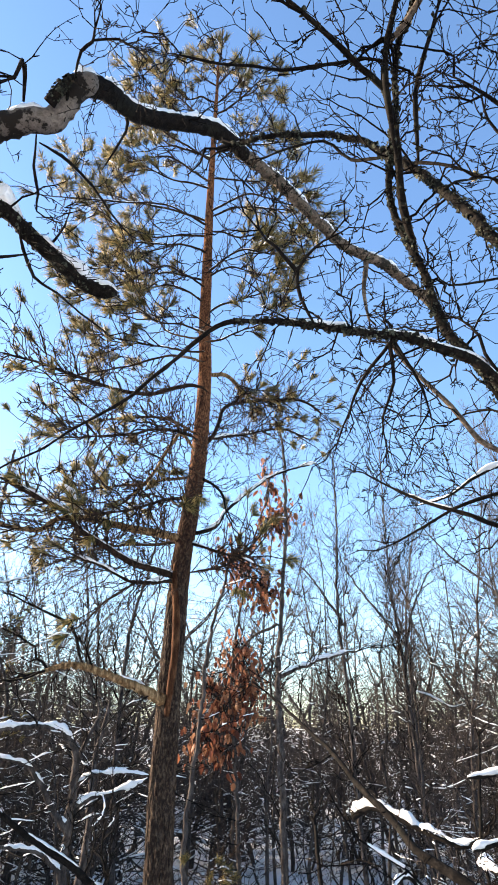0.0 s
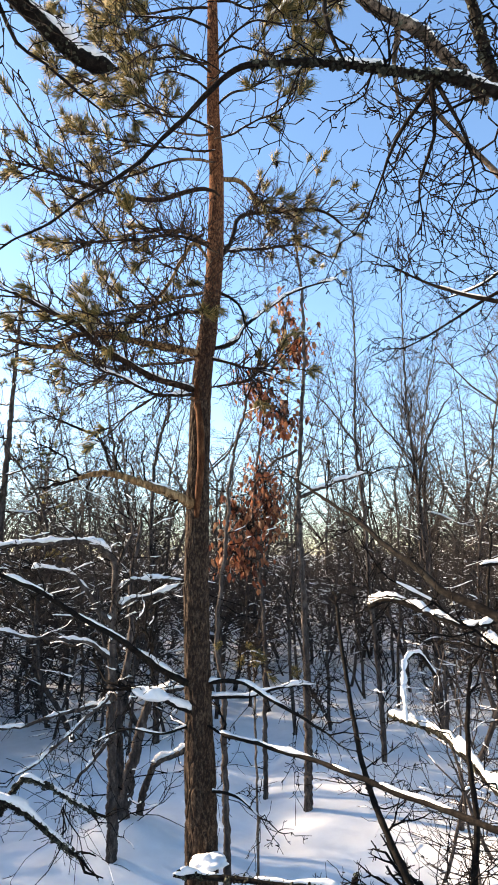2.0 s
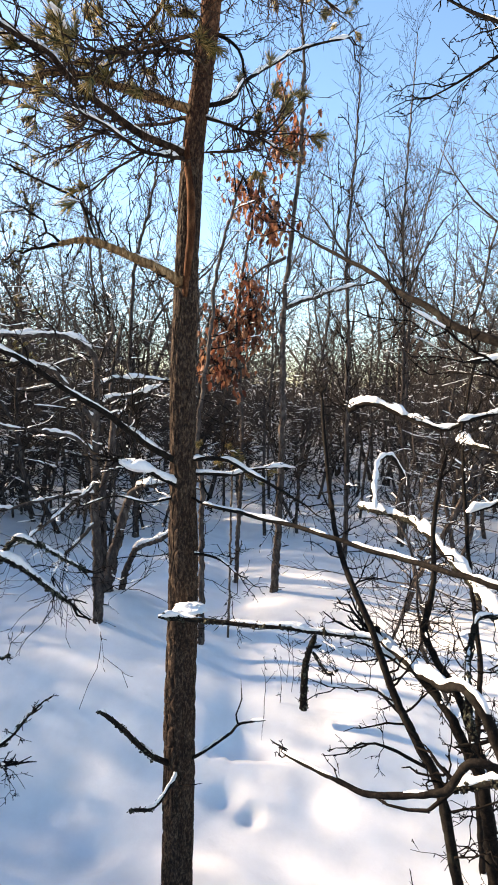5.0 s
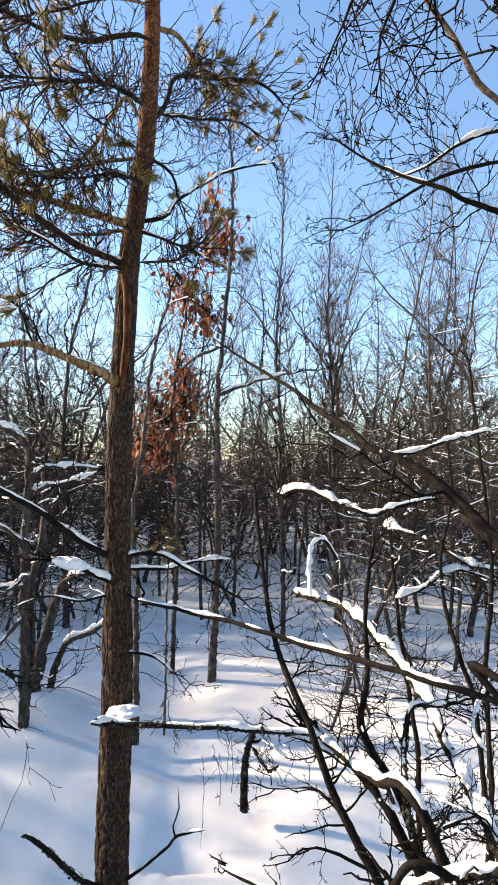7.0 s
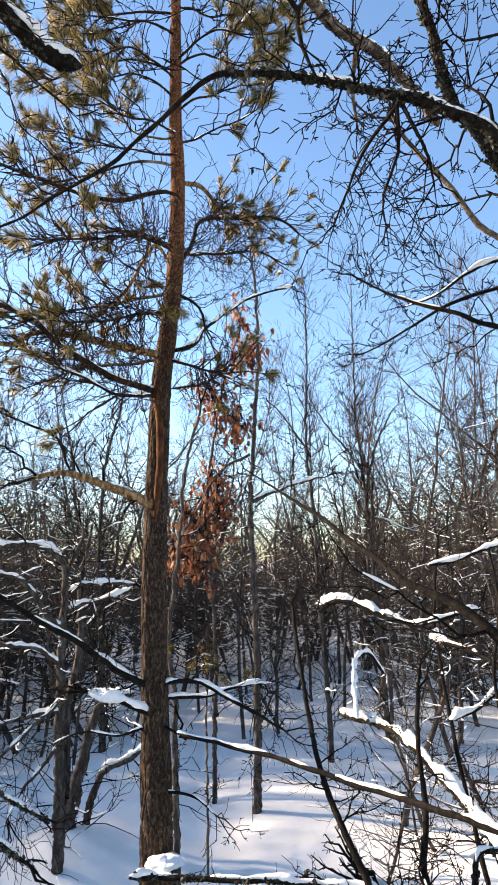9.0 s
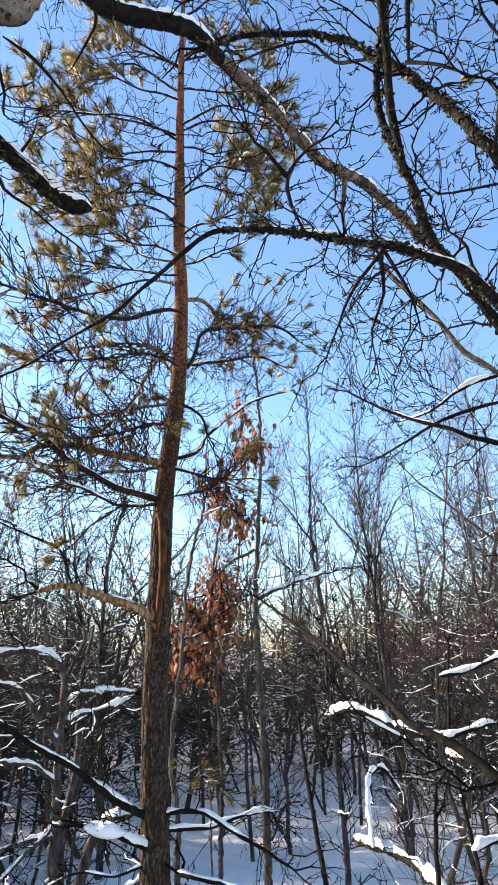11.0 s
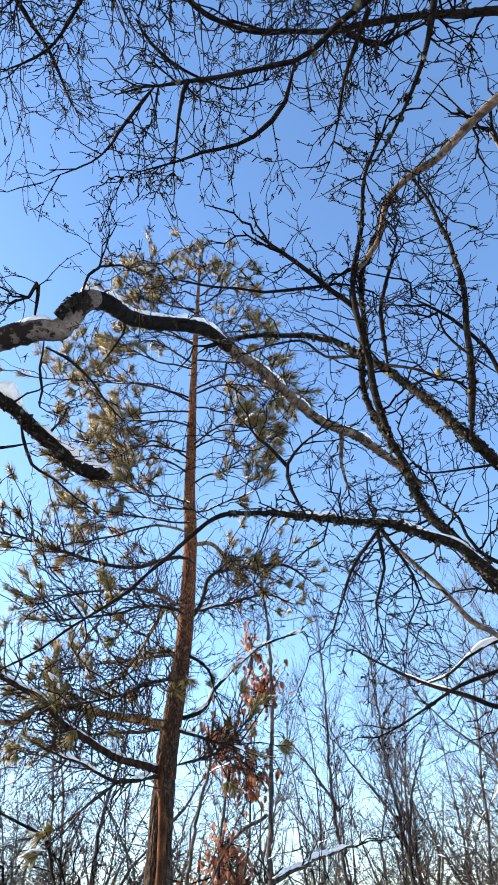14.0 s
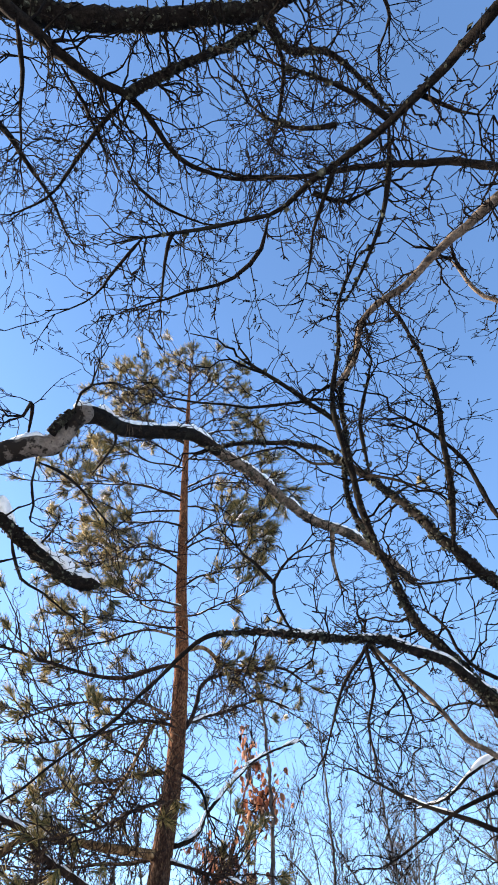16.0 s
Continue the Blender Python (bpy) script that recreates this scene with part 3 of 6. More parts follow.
    limb(pine_tree, 0.0062, 0.0028, [(-0.187, 1.952, 4.246), (-0.091, 1.960, 4.294), (0.001, 2.020, 4.370), (0.121, 2.060, 4.382), (0.244, 2.100, 4.401)], needles=0.3, snow=0.25)
    limb(pine_tree, 0.0062, 0.0024, [(-0.188, 1.951, 4.282), (-0.062, 1.870, 4.253), (0.052, 1.840, 4.251), (0.229, 1.820, 4.136), (0.395, 1.800, 4.034)], needles=0.3, snow=0.25)
    limb(pine_tree, 0.0064, 0.0028, [(-0.186, 1.941, 4.430), (-0.274, 1.870, 4.406), (-0.370, 1.840, 4.411), (-0.494, 1.820, 4.483), (-0.622, 1.800, 4.567)], needles=0.3, snow=0.25)
    limb(pine_tree, 0.0064, 0.0032, [(-0.185, 1.938, 4.469), (-0.320, 1.960, 4.630), (-0.479, 2.020, 4.835), (-0.667, 2.060, 4.867), (-0.863, 2.100, 4.908)], needles=0.3, snow=0.25)
    limb(pine_tree, 0.0064, 0.0028, [(-0.185, 1.936, 4.507), (-0.102, 1.930, 4.489), (-0.025, 1.960, 4.501), (0.082, 1.980, 4.514), (0.190, 2.000, 4.535)], needles=0.3, snow=0.25)
    limb(pine_tree, 0.0066, 0.0030, [(-0.183, 1.927, 4.627), (-0.302, 1.870, 4.685), (-0.430, 1.840, 4.778), (-0.537, 1.820, 4.924), (-0.650, 1.800, 5.086)], needles=0.3, snow=0.25)
    limb(pine_tree, 0.0066, 0.0032, [(-0.183, 1.926, 4.647), (-0.304, 1.945, 4.745), (-0.441, 1.990, 4.881), (-0.548, 2.020, 5.029), (-0.662, 2.050, 5.193)], needles=0.3, snow=0.25)
    limb(pine_tree, 0.0066, 0.0027, [(-0.182, 1.923, 4.688), (-0.079, 1.885, 4.653), (0.015, 1.870, 4.650), (0.117, 1.860, 4.638), (0.217, 1.850, 4.634)], needles=0.3, snow=0.25)
    limb(pine_tree, 0.0066, 0.0031, [(-0.182, 1.922, 4.709), (-0.108, 1.945, 4.793), (-0.035, 1.990, 4.913), (0.011, 2.020, 4.949), (0.059, 2.050, 4.994)], needles=0.3, snow=0.25)
    limb(pine_tree, 0.0069, 0.0031, [(-0.180, 1.920, 4.923), (-0.248, 1.885, 4.954), (-0.322, 1.870, 5.022), (-0.406, 1.860, 5.154), (-0.494, 1.850, 5.302)], needles=0.3, snow=0.25)
    limb(pine_tree, 0.0069, 0.0033, [(-0.181, 1.920, 4.968), (-0.277, 1.930, 5.019), (-0.381, 1.960, 5.107), (-0.543, 1.980, 5.285), (-0.717, 2.000, 5.485)], needles=0.3, snow=0.25)
    limb(pine_tree, 0.0070, 0.0031, [(-0.180, 1.920, 5.013), (-0.121, 1.915, 5.043), (-0.065, 1.930, 5.112), (0.001, 1.940, 5.215), (0.068, 1.950, 5.332)], needles=0.3, snow=0.25)
    limb(pine_tree, 0.0071, 0.0030, [(-0.179, 1.920, 5.106), (-0.133, 1.885, 5.096), (-0.091, 1.870, 5.125), (-0.040, 1.860, 5.178), (0.011, 1.850, 5.241)], needles=0.3, snow=0.25)
    limb(pine_tree, 0.0071, 0.0031, [(-0.180, 1.920, 5.115), (-0.221, 1.900, 5.113), (-0.267, 1.900, 5.149), (-0.319, 1.900, 5.137), (-0.370, 1.900, 5.137)], needles=0.3, snow=0.25)
    limb(pine_tree, 0.0072, 0.0031, [(-0.179, 1.920, 5.273), (-0.198, 1.900, 5.261), (-0.222, 1.900, 5.286), (-0.250, 1.900, 5.316), (-0.278, 1.900, 5.355)], needles=0.3, snow=0.25)
    limb(pine_tree, 0.0072, 0.0032, [(-0.179, 1.920, 5.273), (-0.156, 1.906, 5.274), (-0.137, 1.912, 5.315), (-0.118, 1.916, 5.355), (-0.098, 1.920, 5.406)], needles=0.3, snow=0.25)
    limb(pine_tree, 0.0055, 0.0025, [(-0.186, 1.978, 3.638), (-0.108, 1.930, 3.651), (-0.039, 1.960, 3.688), (0.026, 1.980, 3.746), (0.093, 2.000, 3.810)], needles=0.3, snow=0.25)
    limb(pine_tree, 0.0053, 0.0021, [(-0.170, 1.900, 3.417), (-0.089, 1.855, 3.394), (-0.012, 1.810, 3.391), (0.064, 1.780, 3.394), (0.138, 1.750, 3.402)], needles=0.3, snow=0.25)
    limb(pine_tree, 0.0052, 0.0025, [(-0.170, 1.900, 3.365), (-0.284, 1.930, 3.401), (-0.404, 1.960, 3.459), (-0.550, 1.980, 3.498), (-0.702, 2.000, 3.544)], needles=0.3, snow=0.25)
    limb(pine_tree, 0.0056, 0.0025, [(-0.187, 1.976, 3.696), (-0.268, 1.900, 3.716), (-0.361, 1.900, 3.759), (-0.458, 1.900, 3.755), (-0.556, 1.900, 3.757)], needles=0.3, snow=0.25)
    limb(pine_tree, 0.0061, 0.0028, [(-0.188, 1.957, 4.141), (-0.119, 1.960, 4.137), (-0.057, 2.020, 4.158), (0.013, 2.060, 4.210), (0.086, 2.100, 4.269)], needles=0.3, snow=0.25)
    limb(pine_tree, 0.0068, 0.0036, [(-0.179, 1.920, 5.181), (-0.176, 1.920, 5.278), (-0.176, 1.920, 5.379), (-0.177, 1.920, 5.514)], needles=0.1, snow=0.6)
    limb(pine_tree, 0.0127, 0.0050, [(-0.223, 1.900, 1.339), (-0.335, 1.820, 1.417), (-0.446, 1.750, 1.515), (-0.541, 1.700, 1.580), (-0.689, 1.620, 1.682), (-0.834, 1.550, 1.746), (-0.911, 1.500, 1.772)], snow=0.7, twigs=8)
    limb(pine_tree, 0.0098, 0.0065, [(-0.220, 1.900, 1.266), (-0.263, 1.840, 1.295), (-0.311, 1.800, 1.325), (-0.356, 1.760, 1.352), (-0.401, 1.750, 1.367)], snow=1.3, twigs=3)
    limb(pine_tree, 0.0087, 0.0035, [(-0.202, 1.900, 1.360), (-0.071, 1.850, 1.372), (0.028, 1.800, 1.336), (0.120, 1.780, 1.290), (0.209, 1.750, 1.250)], snow=0.5, twigs=5)
    limb(pine_tree, 0.0078, 0.0030, [(-0.201, 1.900, 1.313), (-0.068, 1.950, 1.312), (0.046, 2.000, 1.331), (0.163, 2.050, 1.333)], snow=0.9, twigs=5)
    limb(pine_tree, 0.0109, 0.0057, [(-0.252, 1.720, 0.870), (-0.190, 1.760, 0.855), (-0.113, 1.750, 0.857), (0.108, 1.720, 0.868), (0.263, 1.700, 0.870), (0.455, 1.660, 0.882)], snow=1.15, lichen=1)
    limb(pine_tree, 0.0111, 0.0060, [(-0.222, 1.900, 0.251), (-0.289, 1.750, 0.386), (-0.342, 1.620, 0.552), (-0.385, 1.550, 0.636)], snow=0.8, lichen=1)
    limb(pine_tree, 0.0061, 0.0036, [(-0.195, 1.900, 0.261), (-0.075, 1.850, 0.373), (-0.010, 1.800, 0.457), (0.021, 1.780, 0.499), (0.106, 1.750, 0.537)], snow=0.8)
    limb(pine_tree, 0.0037, 0.0018, [(0.017, 1.780, 0.495), (0.008, 1.780, 0.533), (0.023, 1.780, 0.592), (0.019, 1.780, 0.657)])
    limb(pine_tree, 0.0091, 0.0053, [(-0.210, 1.900, 0.234), (-0.216, 1.780, 0.255), (-0.243, 1.680, 0.251), (-0.299, 1.600, 0.290)], snow=0.7, lichen=1)
    limb(pine_tree, 0.0040, 0.0018, [(-0.222, 1.900, 0.184), (-0.161, 1.780, 0.258), (-0.092, 1.720, 0.324)])
    limb(pine_tree, 0.0059, 0.0028, [(-0.209, 1.900, 1.038), (-0.092, 1.850, 1.038), (-0.009, 1.800, 1.000)], twigs=3, snow=0.5)
    limb(pine_tree, 0.0049, 0.0018, [(-0.224, 1.900, 1.236), (-0.318, 1.820, 1.220), (-0.413, 1.750, 1.249), (-0.510, 1.700, 1.219)], twigs=5, snow=0.6)


def limbs_of_left_oak(left_oak):
    limb(left_oak, 0.0331, 0.0291, [(-0.947, 0.707, 3.099), (-0.660, 0.716, 3.216), (-0.474, 0.703, 3.249), (-0.398, 0.699, 3.261), (-0.350, 0.715, 3.274), (-0.320, 0.716, 3.314), (-0.294, 0.706, 3.374), (-0.265, 0.711, 3.409), (-0.252, 0.731, 3.429)], snow=1.8, twigs=2, pale=1)
    limb(left_oak, 0.0298, 0.0241, [(-0.283, 0.702, 3.394), (-0.257, 0.743, 3.434), (-0.231, 0.795, 3.480), (-0.215, 0.875, 3.531), (-0.185, 0.925, 3.563), (-0.095, 1.017, 3.647), (0.007, 1.118, 3.735), (0.097, 1.269, 3.776)], snow=2.0, twigs=3, taper=0.6)
    limb(left_oak, 0.0238, 0.0201, [(0.070, 1.229, 3.775), (0.097, 1.269, 3.776), (0.213, 1.429, 3.801), (0.343, 1.608, 3.793), (0.463, 1.740, 3.768), (0.640, 1.860, 3.749), (0.801, 1.991, 3.701), (0.940, 2.126, 3.616)], snow=1.3, twigs=12, tan=1, lichen=1)
    limb(left_oak, 0.0197, 0.0216, [(-0.740, 0.573, 3.120), (-0.617, 0.727, 3.142), (-0.538, 0.865, 3.153), (-0.495, 0.953, 3.137), (-0.445, 1.041, 3.117), (-0.409, 1.108, 3.104), (-0.366, 1.163, 3.104), (-0.309, 1.200, 3.109)], snow=1.9, twigs=2, lichen=1)
    limb(left_oak, 0.0157, 0.0100, [(-0.332, 0.673, 3.280), (-0.312, 0.661, 3.296), (-0.299, 0.659, 3.330), (-0.274, 0.651, 3.344)], lichen=1)
    limb(left_oak, 0.0065, 0.0021, [(-0.275, 0.659, 3.367), (-0.246, 0.624, 3.397), (-0.215, 0.616, 3.412), (-0.204, 0.592, 3.428), (-0.175, 0.548, 3.458)], twigs=3)
    limb(left_oak, 0.0035, 0.0015, [(-0.214, 0.613, 3.414), (-0.158, 0.632, 3.447), (-0.126, 0.669, 3.462), (-0.076, 0.701, 3.483)], twigs=4)
    limb(left_oak, 0.0085, 0.0034, [(-0.400, 0.664, 3.282), (-0.382, 0.617, 3.319), (-0.379, 0.593, 3.334), (-0.396, 0.606, 3.291), (-0.423, 0.598, 3.268)], twigs=4)
    limb(left_oak, 0.0058, 0.0022, [(-0.290, 0.655, 3.363), (-0.304, 0.703, 3.301), (-0.307, 0.715, 3.264)])
    limb(left_oak, 0.0059, 0.0015, [(-0.386, 0.727, 3.248), (-0.401, 0.767, 3.183), (-0.398, 0.814, 3.133), (-0.409, 0.839, 3.090), (-0.364, 0.868, 3.074)], twigs=3)
    limb(left_oak, 0.0060, 0.0029, [(-0.393, 0.756, 3.255), (-0.367, 0.862, 3.310), (-0.349, 0.998, 3.365), (-0.336, 1.091, 3.370), (-0.285, 1.233, 3.373)], twigs=5)
    limb(left_oak, 0.0071, 0.0026, [(-0.502, 0.917, 3.131), (-0.497, 0.946, 3.074), (-0.473, 0.991, 3.010), (-0.424, 1.041, 2.987), (-0.305, 1.179, 2.931)], twigs=5)
    limb(left_oak, 0.0042, 0.0016, [(-0.445, 1.006, 3.151), (-0.399, 0.970, 3.176), (-0.367, 0.924, 3.200)])
    limb(left_oak, 0.0061, 0.0032, [(-0.583, 0.889, 2.998), (-0.533, 0.911, 3.013), (-0.463, 0.952, 3.056)])
    limb(left_oak, 0.0059, 0.0026, [(-0.219, 0.881, 3.498), (-0.230, 0.909, 3.475), (-0.316, 0.969, 3.401)])
    limb(left_oak, 0.0126, 0.0051, [(0.559, 1.815, 3.761), (0.546, 1.902, 3.631), (0.565, 1.968, 3.508)], tan=1, twigs=6)
    limb(left_oak, 0.0550, 0.0360, [(-1.720, 0.400, 2.350), (-1.500, 0.460, 2.720), (-1.250, 0.580, 2.980), (-0.950, 0.710, 3.100), (-0.900, 0.730, 3.100)])
    limb(left_oak, 0.0350, 0.0220, [(-1.500, 0.440, 2.720), (-1.300, 0.450, 2.950), (-1.000, 0.500, 3.100), (-0.740, 0.570, 3.120), (-0.700, 0.580, 3.110)])


def limbs_of_right_oak(right_oak):
    limb(right_oak, 0.0142, 0.0012, [(0.927, 0.944, 2.257), (0.772, 0.907, 2.419), (0.659, 0.836, 2.492), (0.615, 0.817, 2.533), (0.550, 0.805, 2.558), (0.496, 0.797, 2.579), (0.417, 0.777, 2.583), (0.348, 0.753, 2.581), (0.287, 0.739, 2.585), (0.204, 0.731, 2.599), (0.125, 0.727, 2.593), (0.045, 0.737, 2.544), (-0.044, 0.750, 2.465), (-0.105, 0.744, 2.415), (-0.191, 0.729, 2.349), (-0.270, 0.695, 2.275), (-0.333, 0.677, 2.222)], snow=1.1, twigs=15, lichen=1, taper=0.72, white_to=0.6)
    limb(right_oak, 0.0149, 0.0048, [(0.956, 0.996, 2.275), (0.789, 1.014, 2.445), (0.674, 0.972, 2.618), (0.624, 0.974, 2.703), (0.598, 0.974, 2.806), (0.578, 0.958, 2.901), (0.545, 0.925, 2.986), (0.511, 0.884, 3.043), (0.503, 0.816, 3.103), (0.515, 0.719, 3.175), (0.512, 0.644, 3.226), (0.533, 0.572, 3.265), (0.574, 0.503, 3.294)], lichen=1, twigs=18, snow=0.4)
    limb(right_oak, 0.0145, 0.0063, [(1.034, 0.919, 2.489), (0.835, 0.856, 2.690), (0.694, 0.768, 2.796), (0.648, 0.795, 2.929), (0.578, 0.848, 3.119), (0.525, 0.887, 3.238), (0.464, 0.924, 3.356), (0.341, 0.955, 3.439), (0.170, 0.986, 3.498), (0.076, 1.029, 3.534)], lichen=1, twigs=16, snow=0.3)
    limb(right_oak, 0.0113, 0.0046, [(0.572, 0.946, 2.936), (0.535, 0.868, 3.022), (0.525, 0.812, 3.076), (0.512, 0.736, 3.138), (0.483, 0.659, 3.172), (0.430, 0.611, 3.186), (0.393, 0.577, 3.198), (0.309, 0.495, 3.191), (0.243, 0.448, 3.214)], twigs=12, lichen=1)
    limb(right_oak, 0.0079, 0.0028, [(0.565, 0.767, 3.053), (0.546, 0.673, 3.102), (0.545, 0.608, 3.122), (0.565, 0.530, 3.142), (0.578, 0.465, 3.151)], twigs=8, lichen=1)
    limb(right_oak, 0.0057, 0.0028, [(0.509, 0.633, 3.209), (0.444, 0.608, 3.210), (0.382, 0.612, 3.213), (0.255, 0.625, 3.231), (0.121, 0.627, 3.280), (-0.017, 0.616, 3.322)], twigs=6)
    limb(right_oak, 0.0060, 0.0027, [(0.525, 0.887, 3.238), (0.432, 0.965, 3.338), (0.356, 0.968, 3.425), (0.236, 1.022, 3.475), (0.124, 1.080, 3.502)], twigs=8)
    limb(right_oak, 0.0080, 0.0041, [(0.778, 1.035, 2.360), (0.694, 1.026, 2.427), (0.656, 1.011, 2.447), (0.606, 1.006, 2.534), (0.541, 1.006, 2.625), (0.494, 0.990, 2.687), (0.481, 0.977, 2.714)], tan=1, twigs=8)
    limb(right_oak, 0.0056, 0.0023, [(0.304, 0.738, 2.580), (0.279, 0.723, 2.641), (0.275, 0.702, 2.696), (0.311, 0.691, 2.742), (0.347, 0.693, 2.772)], twigs=4)
    limb(right_oak, 0.0051, 0.0016, [(0.275, 0.706, 2.692), (0.232, 0.675, 2.734), (0.200, 0.653, 2.761), (0.195, 0.597, 2.810)], twigs=4)
    limb(right_oak, 0.0045, 0.0018, [(0.462, 0.788, 2.578), (0.393, 0.856, 2.516), (0.369, 0.890, 2.470), (0.342, 0.928, 2.410)], twigs=4)
    limb(right_oak, 0.0046, 0.0018, [(0.451, 0.797, 2.572), (0.460, 0.839, 2.502), (0.437, 0.889, 2.452), (0.446, 0.922, 2.402)], twigs=4)
    limb(right_oak, 0.0040, 0.0017, [(0.462, 0.795, 2.569), (0.511, 0.825, 2.478), (0.531, 0.867, 2.409)], twigs=4)
    limb(right_oak, 0.0085, 0.0025, [(0.903, 1.302, 2.297), (0.750, 1.304, 2.347), (0.691, 1.292, 2.367), (0.566, 1.349, 2.439), (0.499, 1.381, 2.493), (0.424, 1.390, 2.547)], twigs=10, snow=0.5)
    limb(right_oak, 0.0066, 0.0024, [(0.866, 1.269, 2.438), (0.756, 1.278, 2.415), (0.642, 1.313, 2.392), (0.562, 1.381, 2.361), (0.461, 1.454, 2.327)], twigs=8)
    limb(right_oak, 0.0051, 0.0024, [(0.846, 1.247, 2.509), (0.760, 1.249, 2.481), (0.698, 1.257, 2.455), (0.636, 1.290, 2.423), (0.568, 1.371, 2.431)], twigs=5, snow=0.8)
    limb(right_oak, 0.0058, 0.0026, [(0.856, 1.019, 2.531), (0.705, 0.955, 2.590), (0.666, 0.909, 2.652), (0.624, 0.940, 2.743)], twigs=5)
    limb(right_oak, 0.0034, 0.0019, [(0.755, 0.747, 2.692), (0.681, 0.782, 2.701), (0.604, 0.838, 2.740), (0.576, 0.842, 2.795)], twigs=4)
    limb(right_oak, 0.0040, 0.0018, [(0.778, 0.681, 2.900), (0.704, 0.668, 2.997), (0.680, 0.642, 3.037), (0.664, 0.602, 3.071)], twigs=5)
    limb(right_oak, 0.0045, 0.0017, [(0.557, 0.760, 3.046), (0.617, 0.722, 2.980), (0.670, 0.722, 2.938), (0.711, 0.691, 2.887)], twigs=5)
    limb(right_oak, 0.0105, 0.0046, [(0.700, 0.755, 2.780), (0.725, 0.720, 2.880), (0.745, 0.670, 3.020), (0.761, 0.620, 3.150), (0.762, 0.600, 3.250), (0.760, 0.588, 3.440), (0.730, 0.560, 3.600)], twigs=12, lichen=1)
    twig = limb(right_oak, 0.0035, 0.0018, [(0.607, 0.776, 2.965), (0.650, 0.810, 3.030), (0.718, 0.849, 3.085), (0.790, 0.840, 3.120)], twigs=3)
    tuft = Shape()
    rng = random.Random(3)
    for k in range(3):
        needle_shoot(tuft, tuft, Vector((0.715, 0.848, 3.083)) - Vector(right_oak.location), Vector((rng.gauss(0, 1), rng.gauss(0, 1), 0.6)).normalized(), 0.01, rng, 0.018)
    tagged(part("lichen_tuft", tuft, M_NEEDLE, twig, "bushy tuft of yellow-green lichen"), kind="stuff")
    limb(right_oak, 0.0072, 0.0038, [(0.822, 0.727, 2.787), (0.811, 0.731, 2.975), (0.796, 0.712, 3.023), (0.725, 0.668, 3.099), (0.631, 0.638, 3.153)], twigs=6)
    limb(right_oak, 0.0149, 0.0061, [(1.083, 0.086, 3.419), (0.943, 0.199, 3.414), (0.872, 0.256, 3.398), (0.785, 0.313, 3.381), (0.709, 0.370, 3.354), (0.599, 0.437, 3.322), (0.560, 0.522, 3.267), (0.498, 0.591, 3.218)], tan=1, twigs=12)
    limb(right_oak, 0.0089, 0.0037, [(0.508, 0.726, 3.022), (0.487, 0.662, 3.112), (0.486, 0.592, 3.195), (0.517, 0.491, 3.284), (0.530, 0.397, 3.359), (0.599, 0.303, 3.414)], twigs=8, lichen=1)
    limb(right_oak, 0.0090, 0.0047, [(1.120, 0.447, 3.304), (0.973, 0.462, 3.373), (0.917, 0.439, 3.410), (0.864, 0.374, 3.465)], twigs=8, tan=1)
    limb(right_oak, 0.0355, 0.0205, [(1.068, 0.629, 1.852), (1.005, 0.700, 2.050), (0.965, 0.819, 2.184), (0.926, 0.945, 2.255), (0.902, 0.977, 2.271)])
    limb(right_oak, 0.0277, 0.0190, [(1.005, 0.661, 2.010), (1.020, 0.819, 2.144), (0.989, 0.937, 2.223), (0.957, 0.992, 2.271), (0.926, 1.008, 2.302)])
    limb(right_oak, 0.0316, 0.0158, [(0.989, 0.661, 2.050), (1.068, 0.740, 2.247), (1.084, 0.858, 2.405), (1.044, 0.937, 2.500), (1.005, 0.953, 2.531)])
    limb(right_oak, 0.0237, 0.0103, [(1.020, 0.661, 1.971), (1.044, 0.898, 2.089), (0.965, 1.135, 2.208), (0.902, 1.300, 2.295), (0.878, 1.316, 2.310)])
    limb(right_oak, 0.0158, 0.0071, [(1.044, 0.898, 2.089), (0.965, 1.095, 2.271), (0.863, 1.269, 2.437), (0.847, 1.245, 2.508)])
    limb(right_oak, 0.0158, 0.0079, [(1.060, 0.819, 2.366), (0.965, 0.913, 2.460), (0.855, 1.016, 2.531), (0.831, 1.025, 2.548)])
    limb(right_oak, 0.0180, 0.0060, [(1.005, 0.566, 2.524), (0.927, 0.623, 2.620), (0.840, 0.680, 2.680)])
    limb(right_oak, 0.0395, 0.0196, [(1.020, 0.542, 2.445), (1.166, 0.374, 2.805), (1.231, 0.241, 3.186), (1.080, 0.089, 3.417), (1.044, 0.098, 3.426)])
    limb(right_oak, 0.0265, 0.0142, [(1.234, 0.326, 3.001), (1.205, 0.401, 3.186), (1.124, 0.445, 3.302), (1.089, 0.454, 3.311)])
    limb(right_oak, 0.0260, 0.0120, [(1.050, 0.450, 2.550), (1.080, 0.100, 2.750), (0.970, -0.200, 2.900), (0.788, -0.318, 2.994), (0.750, -0.290, 3.010)])
    limb(right_oak, 0.0300, 0.0170, [(1.360, 0.400, 3.150), (1.300, 0.250, 3.400), (1.160, 0.200, 3.510), (1.120, 0.200, 3.520)])


